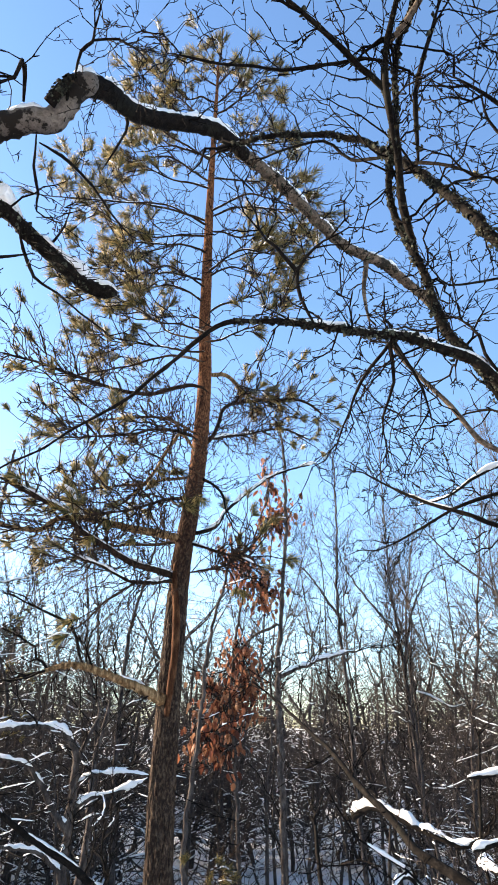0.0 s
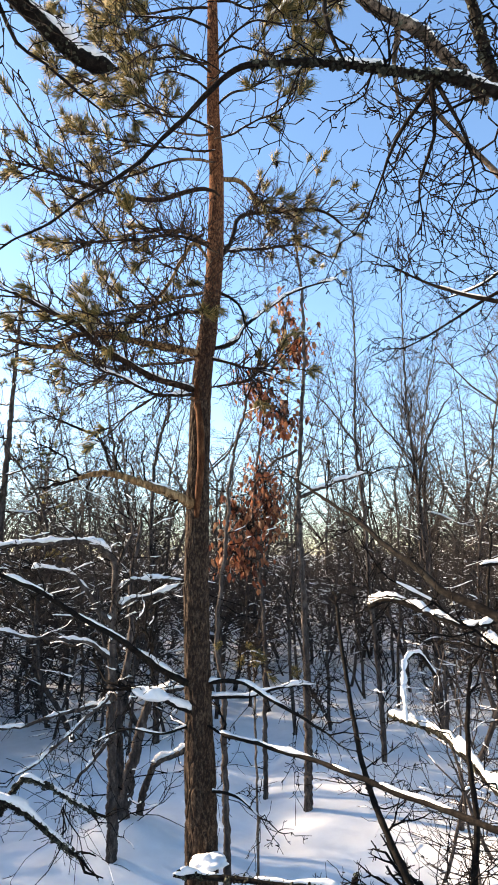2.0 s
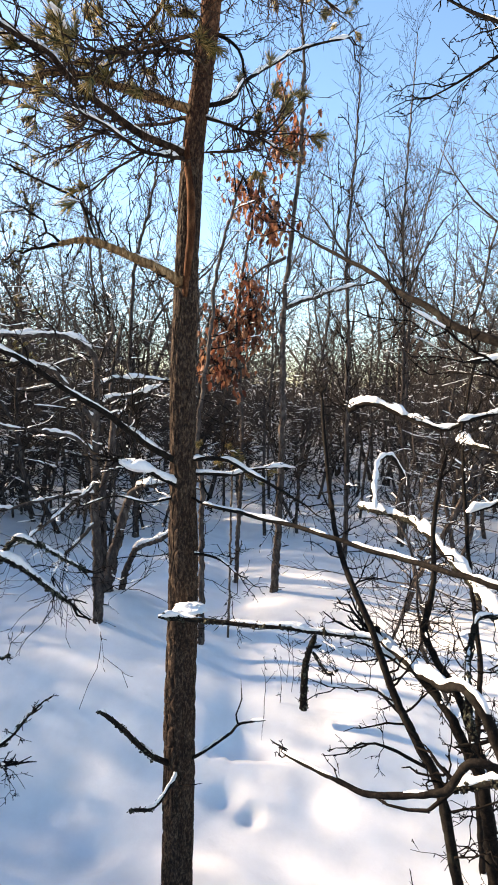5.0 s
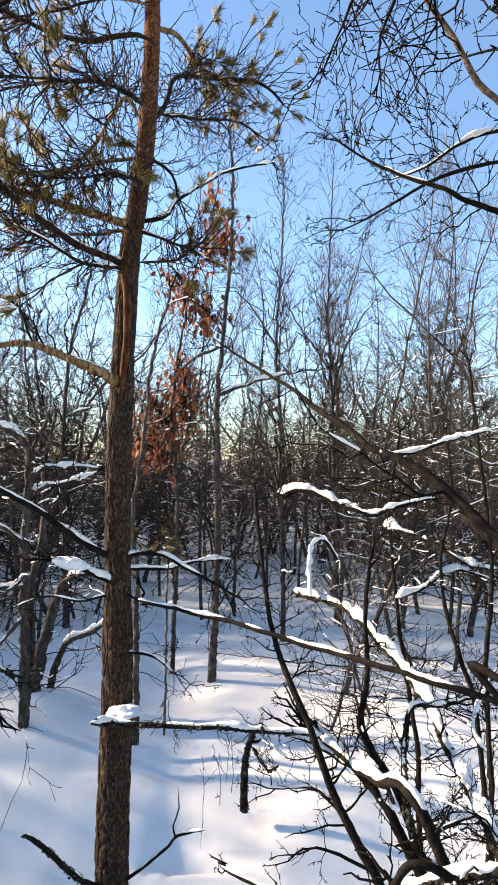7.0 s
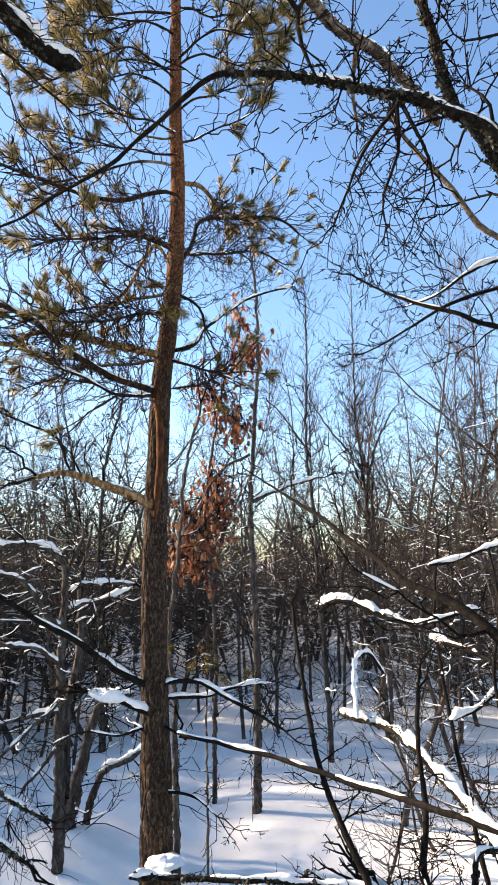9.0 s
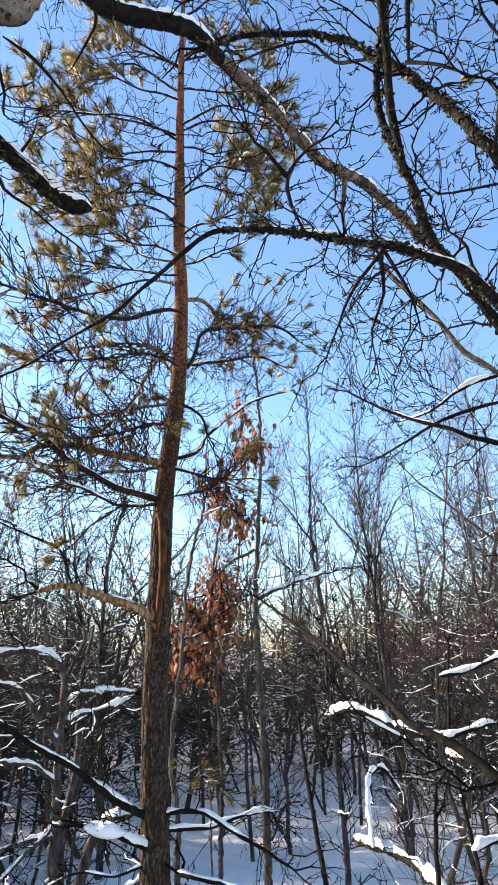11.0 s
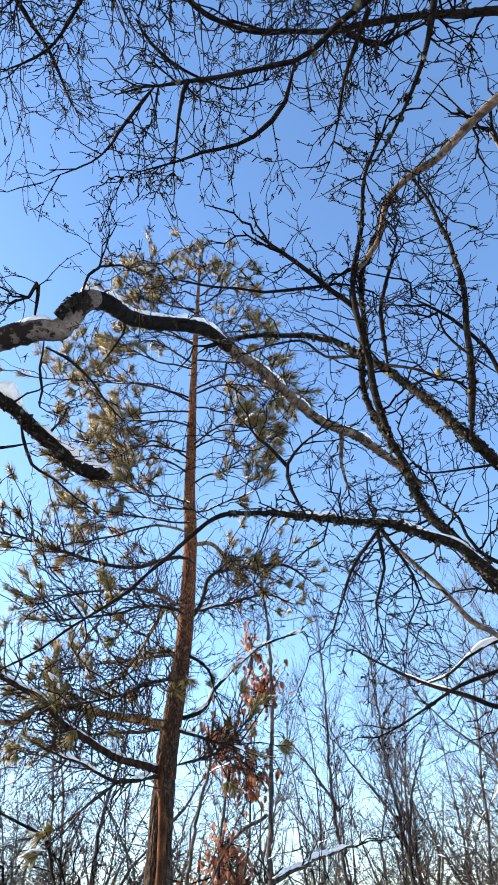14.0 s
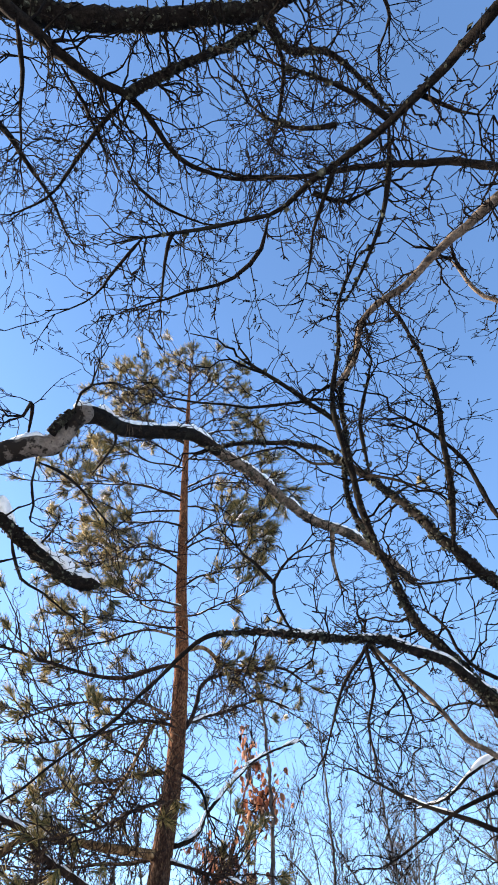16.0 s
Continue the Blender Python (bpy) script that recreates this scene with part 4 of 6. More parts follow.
def limbs_of_overhead_oak(overhead_oak):
    limb(overhead_oak, 0.0365, 0.0172, [(-0.660, -0.481, 3.652), (-0.330, -0.352, 3.679), (-0.091, -0.272, 3.686), (0.103, -0.234, 3.714), (0.314, -0.229, 3.723), (0.414, -0.230, 3.742), (0.638, -0.282, 3.808)], lichen=1, twigs=26)
    limb(overhead_oak, 0.0156, 0.0044, [(-0.165, -0.317, 3.506), (-0.124, -0.258, 3.555), (-0.071, -0.194, 3.583), (-0.010, -0.135, 3.617), (0.039, -0.093, 3.650), (0.078, -0.040, 3.665), (0.143, 0.086, 3.695), (0.263, 0.154, 3.713), (0.486, 0.167, 3.666)], twigs=20)
    limb(overhead_oak, 0.0112, 0.0029, [(0.788, -0.318, 2.994), (0.721, -0.241, 3.032), (0.667, -0.172, 3.064), (0.585, -0.095, 3.095), (0.508, -0.039, 3.113), (0.432, 0.012, 3.124), (0.350, 0.064, 3.129), (0.173, 0.080, 3.136), (0.055, 0.078, 3.134)], lichen=1, twigs=18, reach=0.6)
    limb(overhead_oak, 0.0139, 0.0043, [(1.093, 0.157, 3.399), (0.986, 0.147, 3.481), (0.837, 0.139, 3.564), (0.644, 0.156, 3.655), (0.493, 0.178, 3.718), (0.331, 0.178, 3.773), (0.265, 0.160, 3.801)], twigs=12)
    limb(overhead_oak, 0.0144, 0.0049, [(0.038, -0.090, 3.649), (0.201, -0.145, 3.633), (0.359, -0.189, 3.598), (0.398, -0.221, 3.560)], lichen=1, twigs=8)
    limb(overhead_oak, 0.0086, 0.0022, [(0.038, -0.088, 3.649), (-0.063, -0.018, 3.659), (-0.146, 0.056, 3.655), (-0.245, 0.129, 3.640), (-0.375, 0.157, 3.607)], twigs=14)
    limb(overhead_oak, 0.0074, 0.0018, [(-0.090, -0.183, 3.597), (-0.072, -0.087, 3.650), (-0.063, 0.000, 3.676), (-0.051, 0.094, 3.698)], twigs=8)
    limb(overhead_oak, 0.0072, 0.0018, [(0.576, -0.087, 3.096), (0.573, -0.005, 3.059), (0.556, 0.054, 3.027), (0.519, 0.132, 2.987), (0.457, 0.209, 2.944)], lichen=1, twigs=7, reach=0.6)
    limb(overhead_oak, 0.0055, 0.0013, [(0.475, -0.008, 3.110), (0.448, 0.063, 3.090), (0.427, 0.121, 3.071), (0.406, 0.210, 3.031)], twigs=4, reach=0.6)
    limb(overhead_oak, 0.0141, 0.0046, [(0.414, -0.230, 3.742), (0.434, -0.165, 3.780), (0.487, -0.115, 3.814), (0.584, -0.097, 3.845), (0.698, -0.007, 3.856), (0.765, 0.065, 3.849)], lichen=1, twigs=10)
    limb(overhead_oak, 0.0069, 0.0014, [(0.350, 0.064, 3.129), (0.326, 0.129, 3.121), (0.266, 0.181, 3.114), (0.153, 0.199, 3.114), (0.101, 0.209, 3.102), (-0.003, 0.217, 3.077)], twigs=6, reach=0.6)
    limb(overhead_oak, 0.0058, 0.0014, [(0.152, 0.078, 3.134), (0.137, 0.097, 3.125), (0.109, 0.170, 3.106), (0.093, 0.227, 3.092)], twigs=6, reach=0.6)
    limb(overhead_oak, 0.0053, 0.0013, [(0.084, 0.080, 3.135), (0.061, 0.096, 3.129), (0.005, 0.147, 3.112), (-0.039, 0.178, 3.103), (-0.163, 0.206, 3.065)], twigs=4, reach=0.6)
    limb(overhead_oak, 0.0123, 0.0031, [(-0.437, -0.144, 3.806), (-0.376, -0.025, 3.871), (-0.351, 0.078, 3.895), (-0.306, 0.204, 3.900), (-0.288, 0.331, 3.889)], twigs=12)
    limb(overhead_oak, 0.0085, 0.0021, [(-0.139, -0.294, 3.512), (-0.175, -0.186, 3.555), (-0.225, -0.091, 3.590), (-0.271, 0.037, 3.591)], twigs=10)
    limb(overhead_oak, 0.0077, 0.0025, [(0.397, -0.211, 3.559), (0.434, -0.137, 3.587), (0.421, -0.025, 3.609), (0.394, 0.070, 3.630)], lichen=1, twigs=8)
    limb(overhead_oak, 0.0073, 0.0019, [(0.579, -0.093, 3.111), (0.530, -0.127, 3.129), (0.450, -0.170, 3.136), (0.409, -0.185, 3.122)], lichen=1, twigs=4, reach=0.6)
    limb(overhead_oak, 0.0058, 0.0015, [(0.489, -0.086, 3.128), (0.428, -0.083, 3.151), (0.356, -0.105, 3.177), (0.309, -0.158, 3.202)], lichen=1, twigs=5, reach=0.6)
    limb(overhead_oak, 0.0067, 0.0018, [(0.442, 0.028, 3.118), (0.506, 0.046, 3.102), (0.568, 0.011, 3.085)], lichen=1, twigs=3, reach=0.6)
    limb(overhead_oak, 0.0070, 0.0018, [(-0.002, 0.091, 3.665), (0.019, 0.149, 3.673), (0.087, 0.216, 3.682), (0.212, 0.277, 3.692), (0.332, 0.268, 3.696)], twigs=8)
    limb(overhead_oak, 0.0055, 0.0011, [(0.631, -0.131, 3.090), (0.691, -0.101, 3.049), (0.739, -0.098, 3.015)], twigs=6, reach=0.6)
    limb(overhead_oak, 0.0078, 0.0017, [(0.692, -0.276, 3.797), (0.747, -0.164, 3.822), (0.724, -0.101, 3.842)], twigs=5)
    limb(overhead_oak, 0.0650, 0.0400, [(-0.780, -0.600, 3.100), (-0.820, -0.520, 3.350), (-0.760, -0.500, 3.560), (-0.660, -0.480, 3.650), (-0.600, -0.460, 3.660)])
    limb(overhead_oak, 0.0250, 0.0130, [(-0.700, -0.490, 3.620), (-0.580, -0.300, 3.750), (-0.440, -0.140, 3.810), (-0.410, -0.120, 3.820)])


def limbs_of_snowy_oak(snowy_oak):
    limb(snowy_oak, 0.0361, 0.0089, [(-1.083, 3.430, -0.071), (-1.091, 3.430, 0.272), (-1.101, 3.430, 0.566), (-1.124, 3.430, 0.930), (-1.123, 3.430, 1.361), (-1.105, 3.400, 1.644), (-1.130, 3.350, 1.799), (-1.249, 3.250, 1.873), (-1.496, 3.100, 1.860), (-1.793, 3.000, 1.840), (-1.938, 2.900, 1.805)], snow=1.4, twigs=12)
    limb(snowy_oak, 0.0141, 0.0051, [(-1.111, 3.430, 1.567), (-1.006, 3.400, 1.643), (-0.872, 3.380, 1.660), (-0.672, 3.360, 1.651)], snow=1.7, twigs=5)
    limb(snowy_oak, 0.0142, 0.0053, [(-1.094, 3.430, 1.503), (-0.933, 3.450, 1.548), (-0.774, 3.470, 1.590), (-0.712, 3.470, 1.624)], snow=1.7, twigs=4)
    limb(snowy_oak, 0.0213, 0.0069, [(-1.123, 3.430, 1.361), (-1.231, 3.400, 1.504), (-1.300, 3.350, 1.610), (-1.386, 3.300, 1.697), (-1.583, 3.250, 1.722)], snow=2.0, twigs=6)
    limb(snowy_oak, 0.0159, 0.0053, [(-1.120, 3.430, 1.680), (-1.068, 3.450, 1.855), (-1.036, 3.500, 1.964), (-1.072, 3.500, 2.035)], snow=1.4, twigs=4)
    limb(snowy_oak, 0.0143, 0.0049, [(-1.119, 3.430, 1.182), (-1.249, 3.300, 1.300), (-1.513, 3.100, 1.348), (-1.808, 3.000, 1.451)], snow=1.0, twigs=8)
    limb(snowy_oak, 0.0143, 0.0050, [(-1.116, 3.430, 0.930), (-1.258, 3.300, 0.932), (-1.528, 3.100, 0.877), (-1.832, 3.000, 0.871)], snow=1.2, twigs=9)
    limb(snowy_oak, 0.0125, 0.0047, [(-1.111, 3.430, 1.003), (-1.215, 3.200, 0.867), (-1.337, 3.000, 0.742), (-1.423, 2.900, 0.700)], snow=1.2, twigs=9)
    limb(snowy_oak, 0.0126, 0.0048, [(-1.112, 3.430, 0.749), (-1.185, 3.200, 0.627), (-1.205, 3.000, 0.518)], snow=1.0, twigs=9)


def limbs_of_leaning_oak(leaning_oak):
    limb(leaning_oak, 0.0517, 0.0138, [(-1.185, 3.850, -0.018), (-1.172, 3.850, 0.240), (-1.090, 3.850, 0.612), (-1.028, 3.850, 0.836), (-0.917, 3.800, 0.927), (-0.763, 3.750, 0.959)], snow=1.3, twigs=12)
    limb(leaning_oak, 0.0410, 0.0106, [(-1.176, 3.900, 0.056), (-1.230, 3.900, 0.387), (-1.261, 3.950, 0.831), (-1.207, 4.000, 1.239), (-1.257, 4.100, 1.650), (-1.218, 4.200, 2.074)], snow=1.0, twigs=12)
    limb(leaning_oak, 0.0293, 0.0138, [(-1.128, 4.000, 0.000), (-1.103, 4.000, 0.194), (-1.011, 3.950, 0.425), (-0.807, 3.900, 0.550), (-0.602, 3.900, 0.639)], snow=1.8, twigs=6)


def limbs_of_lichen_branch(lichen_branch):
    limb(lichen_branch, 0.0258, 0.0071, [(-1.500, 1.620, -0.320), (-1.496, 1.670, 0.481), (-1.331, 1.720, 1.015), (-1.144, 1.770, 0.999), (-0.999, 1.820, 0.977), (-0.871, 1.830, 0.995), (-0.778, 1.840, 0.962), (-0.687, 1.850, 0.895), (-0.601, 1.870, 0.831)], snow=1.0, lichen=1, twigs=8, reach=0.5)
    limb(lichen_branch, 0.0190, 0.0041, [(-1.440, 1.600, -0.320), (-1.359, 1.660, 0.342), (-1.117, 1.720, 0.783), (-0.994, 1.770, 0.853), (-0.889, 1.820, 0.925), (-0.814, 1.850, 1.044), (-0.737, 1.870, 1.038), (-0.575, 1.920, 0.941)], snow=0.8, lichen=1, twigs=8, reach=0.5)
    limb(lichen_branch, 0.0186, 0.0052, [(-1.380, 1.580, -0.320), (-1.282, 1.540, 0.213), (-1.025, 1.500, 0.569), (-0.848, 1.500, 0.578), (-0.763, 1.500, 0.551), (-0.708, 1.500, 0.503), (-0.692, 1.500, 0.424)], snow=0.8, lichen=1, twigs=8, reach=0.5)
    limb(lichen_branch, 0.0078, 0.0035, [(-0.708, 1.500, 0.503), (-0.643, 1.520, 0.543), (-0.605, 1.540, 0.589), (-0.586, 1.560, 0.607)], snow=1.2, lichen=1, twigs=4, reach=0.45)
    limb(lichen_branch, 0.0259, 0.0051, [(-1.260, 1.540, -0.320), (-1.214, 1.495, 0.189), (-1.008, 1.450, 0.528), (-0.818, 1.450, 0.505), (-0.712, 1.460, 0.502), (-0.642, 1.480, 0.483)], snow=1.6, lichen=1, twigs=8, reach=0.5)
    limb(lichen_branch, 0.0035, 0.0017, [(-0.765, 1.500, 0.506), (-0.720, 1.500, 0.690), (-0.692, 1.520, 0.771), (-0.659, 1.530, 0.787)], lichen=1, twigs=1, reach=0.4)
    limb(lichen_branch, 0.0117, 0.0034, [(-1.140, 1.500, -0.320), (-1.130, 1.500, 0.289), (-0.960, 1.500, 0.694), (-0.843, 1.500, 0.700), (-0.785, 1.500, 0.728), (-0.737, 1.500, 0.734)], snow=0.5, lichen=1, twigs=4, reach=0.45)
    limb(lichen_branch, 0.0071, 0.0025, [(-1.080, 1.480, -0.320), (-1.050, 1.440, 0.155), (-0.859, 1.400, 0.472), (-0.777, 1.400, 0.465), (-0.770, 1.400, 0.414), (-0.780, 1.400, 0.378)], lichen=1, twigs=4, reach=0.45)


def limbs_of_slender_birch(slender_birch):
    limb(slender_birch, 0.0332, 0.0066, [(-0.033, 4.400, -0.079), (-0.018, 4.400, 0.433), (-0.011, 4.400, 1.001), (-0.026, 4.400, 1.643), (-0.046, 4.420, 2.234), (-0.012, 4.450, 2.696), (0.026, 4.480, 3.318), (0.030, 4.500, 3.933), (-0.005, 4.520, 4.308), (-0.024, 4.520, 4.785)], twigs=26, snow=0.5)
    limb(slender_birch, 0.0169, 0.0060, [(-0.030, 4.420, 2.234), (0.117, 4.400, 2.288), (0.360, 4.350, 2.373), (0.554, 4.300, 2.396)], snow=1.2, twigs=6)
    limb(slender_birch, 0.0127, 0.0067, [(-0.045, 4.440, 2.612), (-0.272, 4.500, 2.509), (-0.463, 4.600, 2.272)], twigs=6)


def limbs_of_behind_trunk(behind_trunk):
    limb(behind_trunk, 0.0226, 0.0086, [(-0.422, 3.450, -0.003), (-0.428, 3.450, 0.305), (-0.443, 3.450, 0.734), (-0.452, 3.470, 1.013), (-0.496, 3.500, 1.290), (-0.448, 3.550, 1.851), (-0.428, 3.650, 2.352), (-0.333, 3.750, 2.864)], twigs=8, snow=0.6)


def limbs_of_far_tree_a(far_tree_a):
    limb(far_tree_a, 0.0284, 0.0033, [(0.573, 5.600, -0.250), (0.573, 5.600, 0.418), (0.519, 5.600, 1.542), (0.501, 5.600, 2.171), (0.452, 5.600, 2.945), (0.484, 5.600, 3.700), (0.491, 5.600, 4.440), (0.473, 5.600, 4.686)], twigs=100)
    limb(far_tree_a, 0.0130, 0.0039, [(0.494, 5.600, 2.790), (0.235, 5.600, 3.212), (0.027, 5.600, 3.429)], twigs=8)


def limbs_of_far_tree_b(far_tree_b):
    limb(far_tree_b, 0.0323, 0.0036, [(1.190, 6.300, -0.250), (1.190, 6.300, 0.290), (1.142, 6.300, 1.648), (1.091, 6.300, 2.683), (1.046, 6.300, 3.362), (1.059, 6.300, 4.464), (1.077, 6.300, 5.271)], twigs=100)
    limb(far_tree_b, 0.0144, 0.0043, [(1.090, 6.300, 2.740), (0.805, 6.300, 3.150), (0.576, 6.300, 3.503), (0.517, 6.300, 3.732)], twigs=9)
    limb(far_tree_b, 0.0145, 0.0042, [(1.106, 6.300, 2.455), (1.223, 6.300, 2.960), (1.404, 6.300, 3.340), (1.560, 6.300, 3.551)], twigs=9)


def limbs_of_left_tree(left_tree):
    limb(left_tree, 0.0592, 0.0139, [(-3.219, 5.450, -0.010), (-3.189, 5.450, 0.796), (-3.157, 5.450, 1.672), (-3.127, 5.450, 2.811), (-3.109, 5.450, 3.643), (-3.081, 5.450, 4.725)], twigs=14, snow=0.8)
    rng = random.Random(21)
    for k in range(15):
        z = 1.7 + 0.19 * k
        a = 2.4 * k
        out = rng.uniform(0.45, 0.8) * (1.15 - 0.05 * k)
        x, y = -3.16 + 0.02 * k / 3, 5.45
        limb(left_tree, 0.009, 0.004, [(x, y, z), (x + 0.5 * out * math.cos(a), y + 0.5 * out * math.sin(a), z + 0.02), (x + out * math.cos(a), y + out * math.sin(a), z + 0.1)], needles=0.4, snow=0.9)


def limbs_of_left_tree_b(left_tree_b):
    limb(left_tree_b, 0.0374, 0.0090, [(-1.576, 5.800, -0.250), (-1.576, 5.800, 0.482), (-1.629, 5.800, 1.076), (-1.671, 5.800, 1.955), (-1.633, 5.800, 2.815), (-1.505, 5.800, 3.371), (-1.409, 5.800, 3.918)], twigs=55, snow=0.7)


def limbs_of_leafy_tree(leafy_tree):
    limb(leafy_tree, 0.0204, 0.0052, [(-0.365, 4.700, -0.250), (-0.365, 4.700, 0.482), (-0.350, 4.700, 0.954), (-0.387, 4.700, 1.648), (-0.425, 4.650, 2.099), (-0.378, 4.650, 2.630), (-0.288, 4.650, 3.191), (-0.157, 4.650, 3.692), (-0.092, 4.650, 4.021)], twigs=14, snow=0.4)
    limb(leafy_tree, 0.0114, 0.0046, [(-0.391, 4.670, 1.920), (-0.516, 4.650, 2.101), (-0.608, 4.650, 2.194)], leaves=26)
    limb(leafy_tree, 0.0114, 0.0044, [(-0.382, 4.670, 2.010), (-0.283, 4.600, 2.222), (-0.372, 4.600, 2.488)], leaves=40)
    limb(leafy_tree, 0.0114, 0.0045, [(-0.373, 4.670, 1.738), (-0.510, 4.600, 1.783), (-0.693, 4.600, 1.876)], leaves=24)
    limb(leafy_tree, 0.0111, 0.0044, [(-0.311, 4.650, 3.063), (-0.195, 4.600, 2.955), (-0.107, 4.600, 2.865)], leaves=22)
    limb(leafy_tree, 0.0111, 0.0044, [(-0.333, 4.650, 2.977), (-0.371, 4.600, 3.180), (-0.459, 4.600, 3.315)], leaves=20, snow=0.8)
    limb(leafy_tree, 0.0110, 0.0043, [(-0.222, 4.650, 3.400), (-0.066, 4.600, 3.496), (0.062, 4.600, 3.610)], leaves=22, snow=0.6)
    limb(leafy_tree, 0.0087, 0.0043, [(-0.157, 4.650, 3.650), (-0.110, 4.600, 3.832), (-0.175, 4.600, 4.004)], leaves=10)


def limbs_of_stump_sapling(stump_sapling):
    limb(stump_sapling, 0.0198, 0.0110, [(0.233, 2.820, -0.008), (0.231, 2.820, 0.197), (0.247, 2.800, 0.309), (0.279, 2.780, 0.420)], lichen=1)
    limb(stump_sapling, 0.0111, 0.0052, [(0.266, 2.800, 0.311), (0.311, 2.730, 0.276), (0.344, 2.680, 0.262), (0.385, 2.630, 0.309)], lichen=1, snow=0.6)
    limb(stump_sapling, 0.0111, 0.0068, [(0.258, 2.800, 0.339), (0.293, 2.780, 0.350), (0.311, 2.760, 0.369)], snow=1.0)


def limbs_of_thicket_shrub(thicket_shrub):
    limb(thicket_shrub, 0.0167, 0.0053, [(0.851, 1.227, -0.320), (0.685, 1.322, 0.176), (0.586, 1.400, 0.582), (0.537, 1.450, 0.674), (0.484, 1.500, 0.759), (0.398, 1.600, 0.955), (0.328, 1.720, 1.093), (0.283, 1.850, 1.255), (0.251, 2.000, 1.485), (0.239, 2.100, 1.604)], twigs=18, snow=0.2)
    limb(thicket_shrub, 0.0224, 0.0079, [(0.903, 1.434, -0.320), (0.788, 1.470, 0.139), (0.731, 1.500, 0.515), (0.698, 1.520, 0.604), (0.636, 1.560, 0.714), (0.567, 1.620, 0.782), (0.493, 1.680, 0.841), (0.430, 1.740, 0.872)], snow=0.8, twigs=10)
    limb(thicket_shrub, 0.0137, 0.0068, [(0.996, 1.414, -0.320), (0.810, 1.516, 0.228), (0.695, 1.600, 0.677), (0.612, 1.680, 0.827), (0.585, 1.720, 0.893), (0.612, 1.780, 1.010), (0.620, 1.850, 1.171), (0.640, 1.900, 1.349)], twigs=12)
    limb(thicket_shrub, 0.0173, 0.0111, [(1.023, 1.054, -0.320), (0.891, 1.145, 0.277), (0.865, 1.327, 0.692), (0.857, 1.504, 0.777), (0.846, 1.678, 0.828), (0.822, 1.827, 0.920), (0.781, 1.951, 0.978), (0.721, 2.038, 1.038), (0.660, 2.162, 1.097), (0.592, 2.447, 1.096), (0.445, 2.757, 1.069)], snow=1.9, twigs=12, lichen=1)
    limb(thicket_shrub, 0.0106, 0.0079, [(0.499, 2.477, 1.111), (0.516, 2.711, 1.183), (0.558, 2.945, 1.276), (0.632, 3.062, 1.286), (0.719, 3.121, 1.180)], snow=2.2)
    limb(thicket_shrub, 0.0170, 0.0085, [(1.250, 1.200, -0.320), (1.135, 1.175, 0.382), (0.859, 1.150, 0.849), (0.766, 1.150, 0.830), (0.661, 1.200, 0.773), (0.576, 1.250, 0.714)], snow=1.2, lichen=1, twigs=6)
    limb(thicket_shrub, 0.0076, 0.0037, [(0.541, 1.660, 0.786), (0.450, 1.750, 0.808), (0.312, 1.850, 0.813)], snow=2.0, twigs=4)
    limb(thicket_shrub, 0.0068, 0.0035, [(0.534, 1.680, 0.627), (0.487, 1.680, 0.675), (0.438, 1.700, 0.704), (0.303, 1.750, 0.671)], snow=1.4, twigs=2)
    limb(thicket_shrub, 0.0058, 0.0033, [(0.601, 1.640, 0.499), (0.509, 1.640, 0.545), (0.443, 1.640, 0.564), (0.418, 1.640, 0.558)], twigs=2)
    limb(thicket_shrub, 0.0146, 0.0052, [(1.099, 1.249, -0.320), (0.891, 1.332, 0.179), (0.756, 1.400, 0.587), (0.684, 1.450, 0.692), (0.659, 1.500, 0.809), (0.692, 1.600, 0.915), (0.729, 1.650, 0.976), (0.839, 1.700, 0.959)], snow=0.8, twigs=9, lichen=1)
    limb(thicket_shrub, 0.0068, 0.0030, [(0.638, 1.500, 0.660), (0.729, 1.500, 0.691), (0.820, 1.500, 0.738), (0.914, 1.500, 0.755)], snow=0.7, twigs=8)
    limb(thicket_shrub, 0.0077, 0.0036, [(0.879, 1.500, 0.919), (0.887, 1.600, 0.920), (0.942, 1.700, 0.978), (1.039, 1.800, 1.050)], snow=0.9, twigs=10)
    limb(thicket_shrub, 0.0125, 0.0041, [(1.390, 1.200, -0.320), (1.098, 1.175, 0.368), (0.645, 1.150, 0.827), (0.528, 1.180, 0.745), (0.394, 1.220, 0.694), (0.310, 1.250, 0.702), (0.247, 1.280, 0.706), (0.176, 1.320, 0.716)], snow=0.3, twigs=6, reach=0.4)
    limb(thicket_shrub, 0.0181, 0.0076, [(1.185, 1.050, -0.320), (0.868, 1.188, 0.335), (0.644, 1.300, 0.871), (0.584, 1.450, 0.853), (0.531, 1.550, 0.844), (0.486, 1.650, 0.850), (0.444, 1.700, 0.867)], snow=1.2, twigs=6)
    limb(thicket_shrub, 0.0180, 0.0080, [(0.397, 3.000, 1.521), (0.493, 2.900, 1.566), (0.667, 2.800, 1.504), (0.802, 2.700, 1.460), (0.884, 2.650, 1.497)], snow=2.4, twigs=6)
    limb(thicket_shrub, 0.0100, 0.0056, [(0.755, 2.200, 1.513), (0.843, 2.200, 1.538), (0.954, 2.200, 1.570)], snow=2.4, twigs=4)
    limb(thicket_shrub, 0.0086, 0.0042, [(0.750, 2.100, 1.734), (0.835, 2.100, 1.747), (0.936, 2.080, 1.781), (1.114, 2.050, 1.836)], snow=1.8, twigs=8)
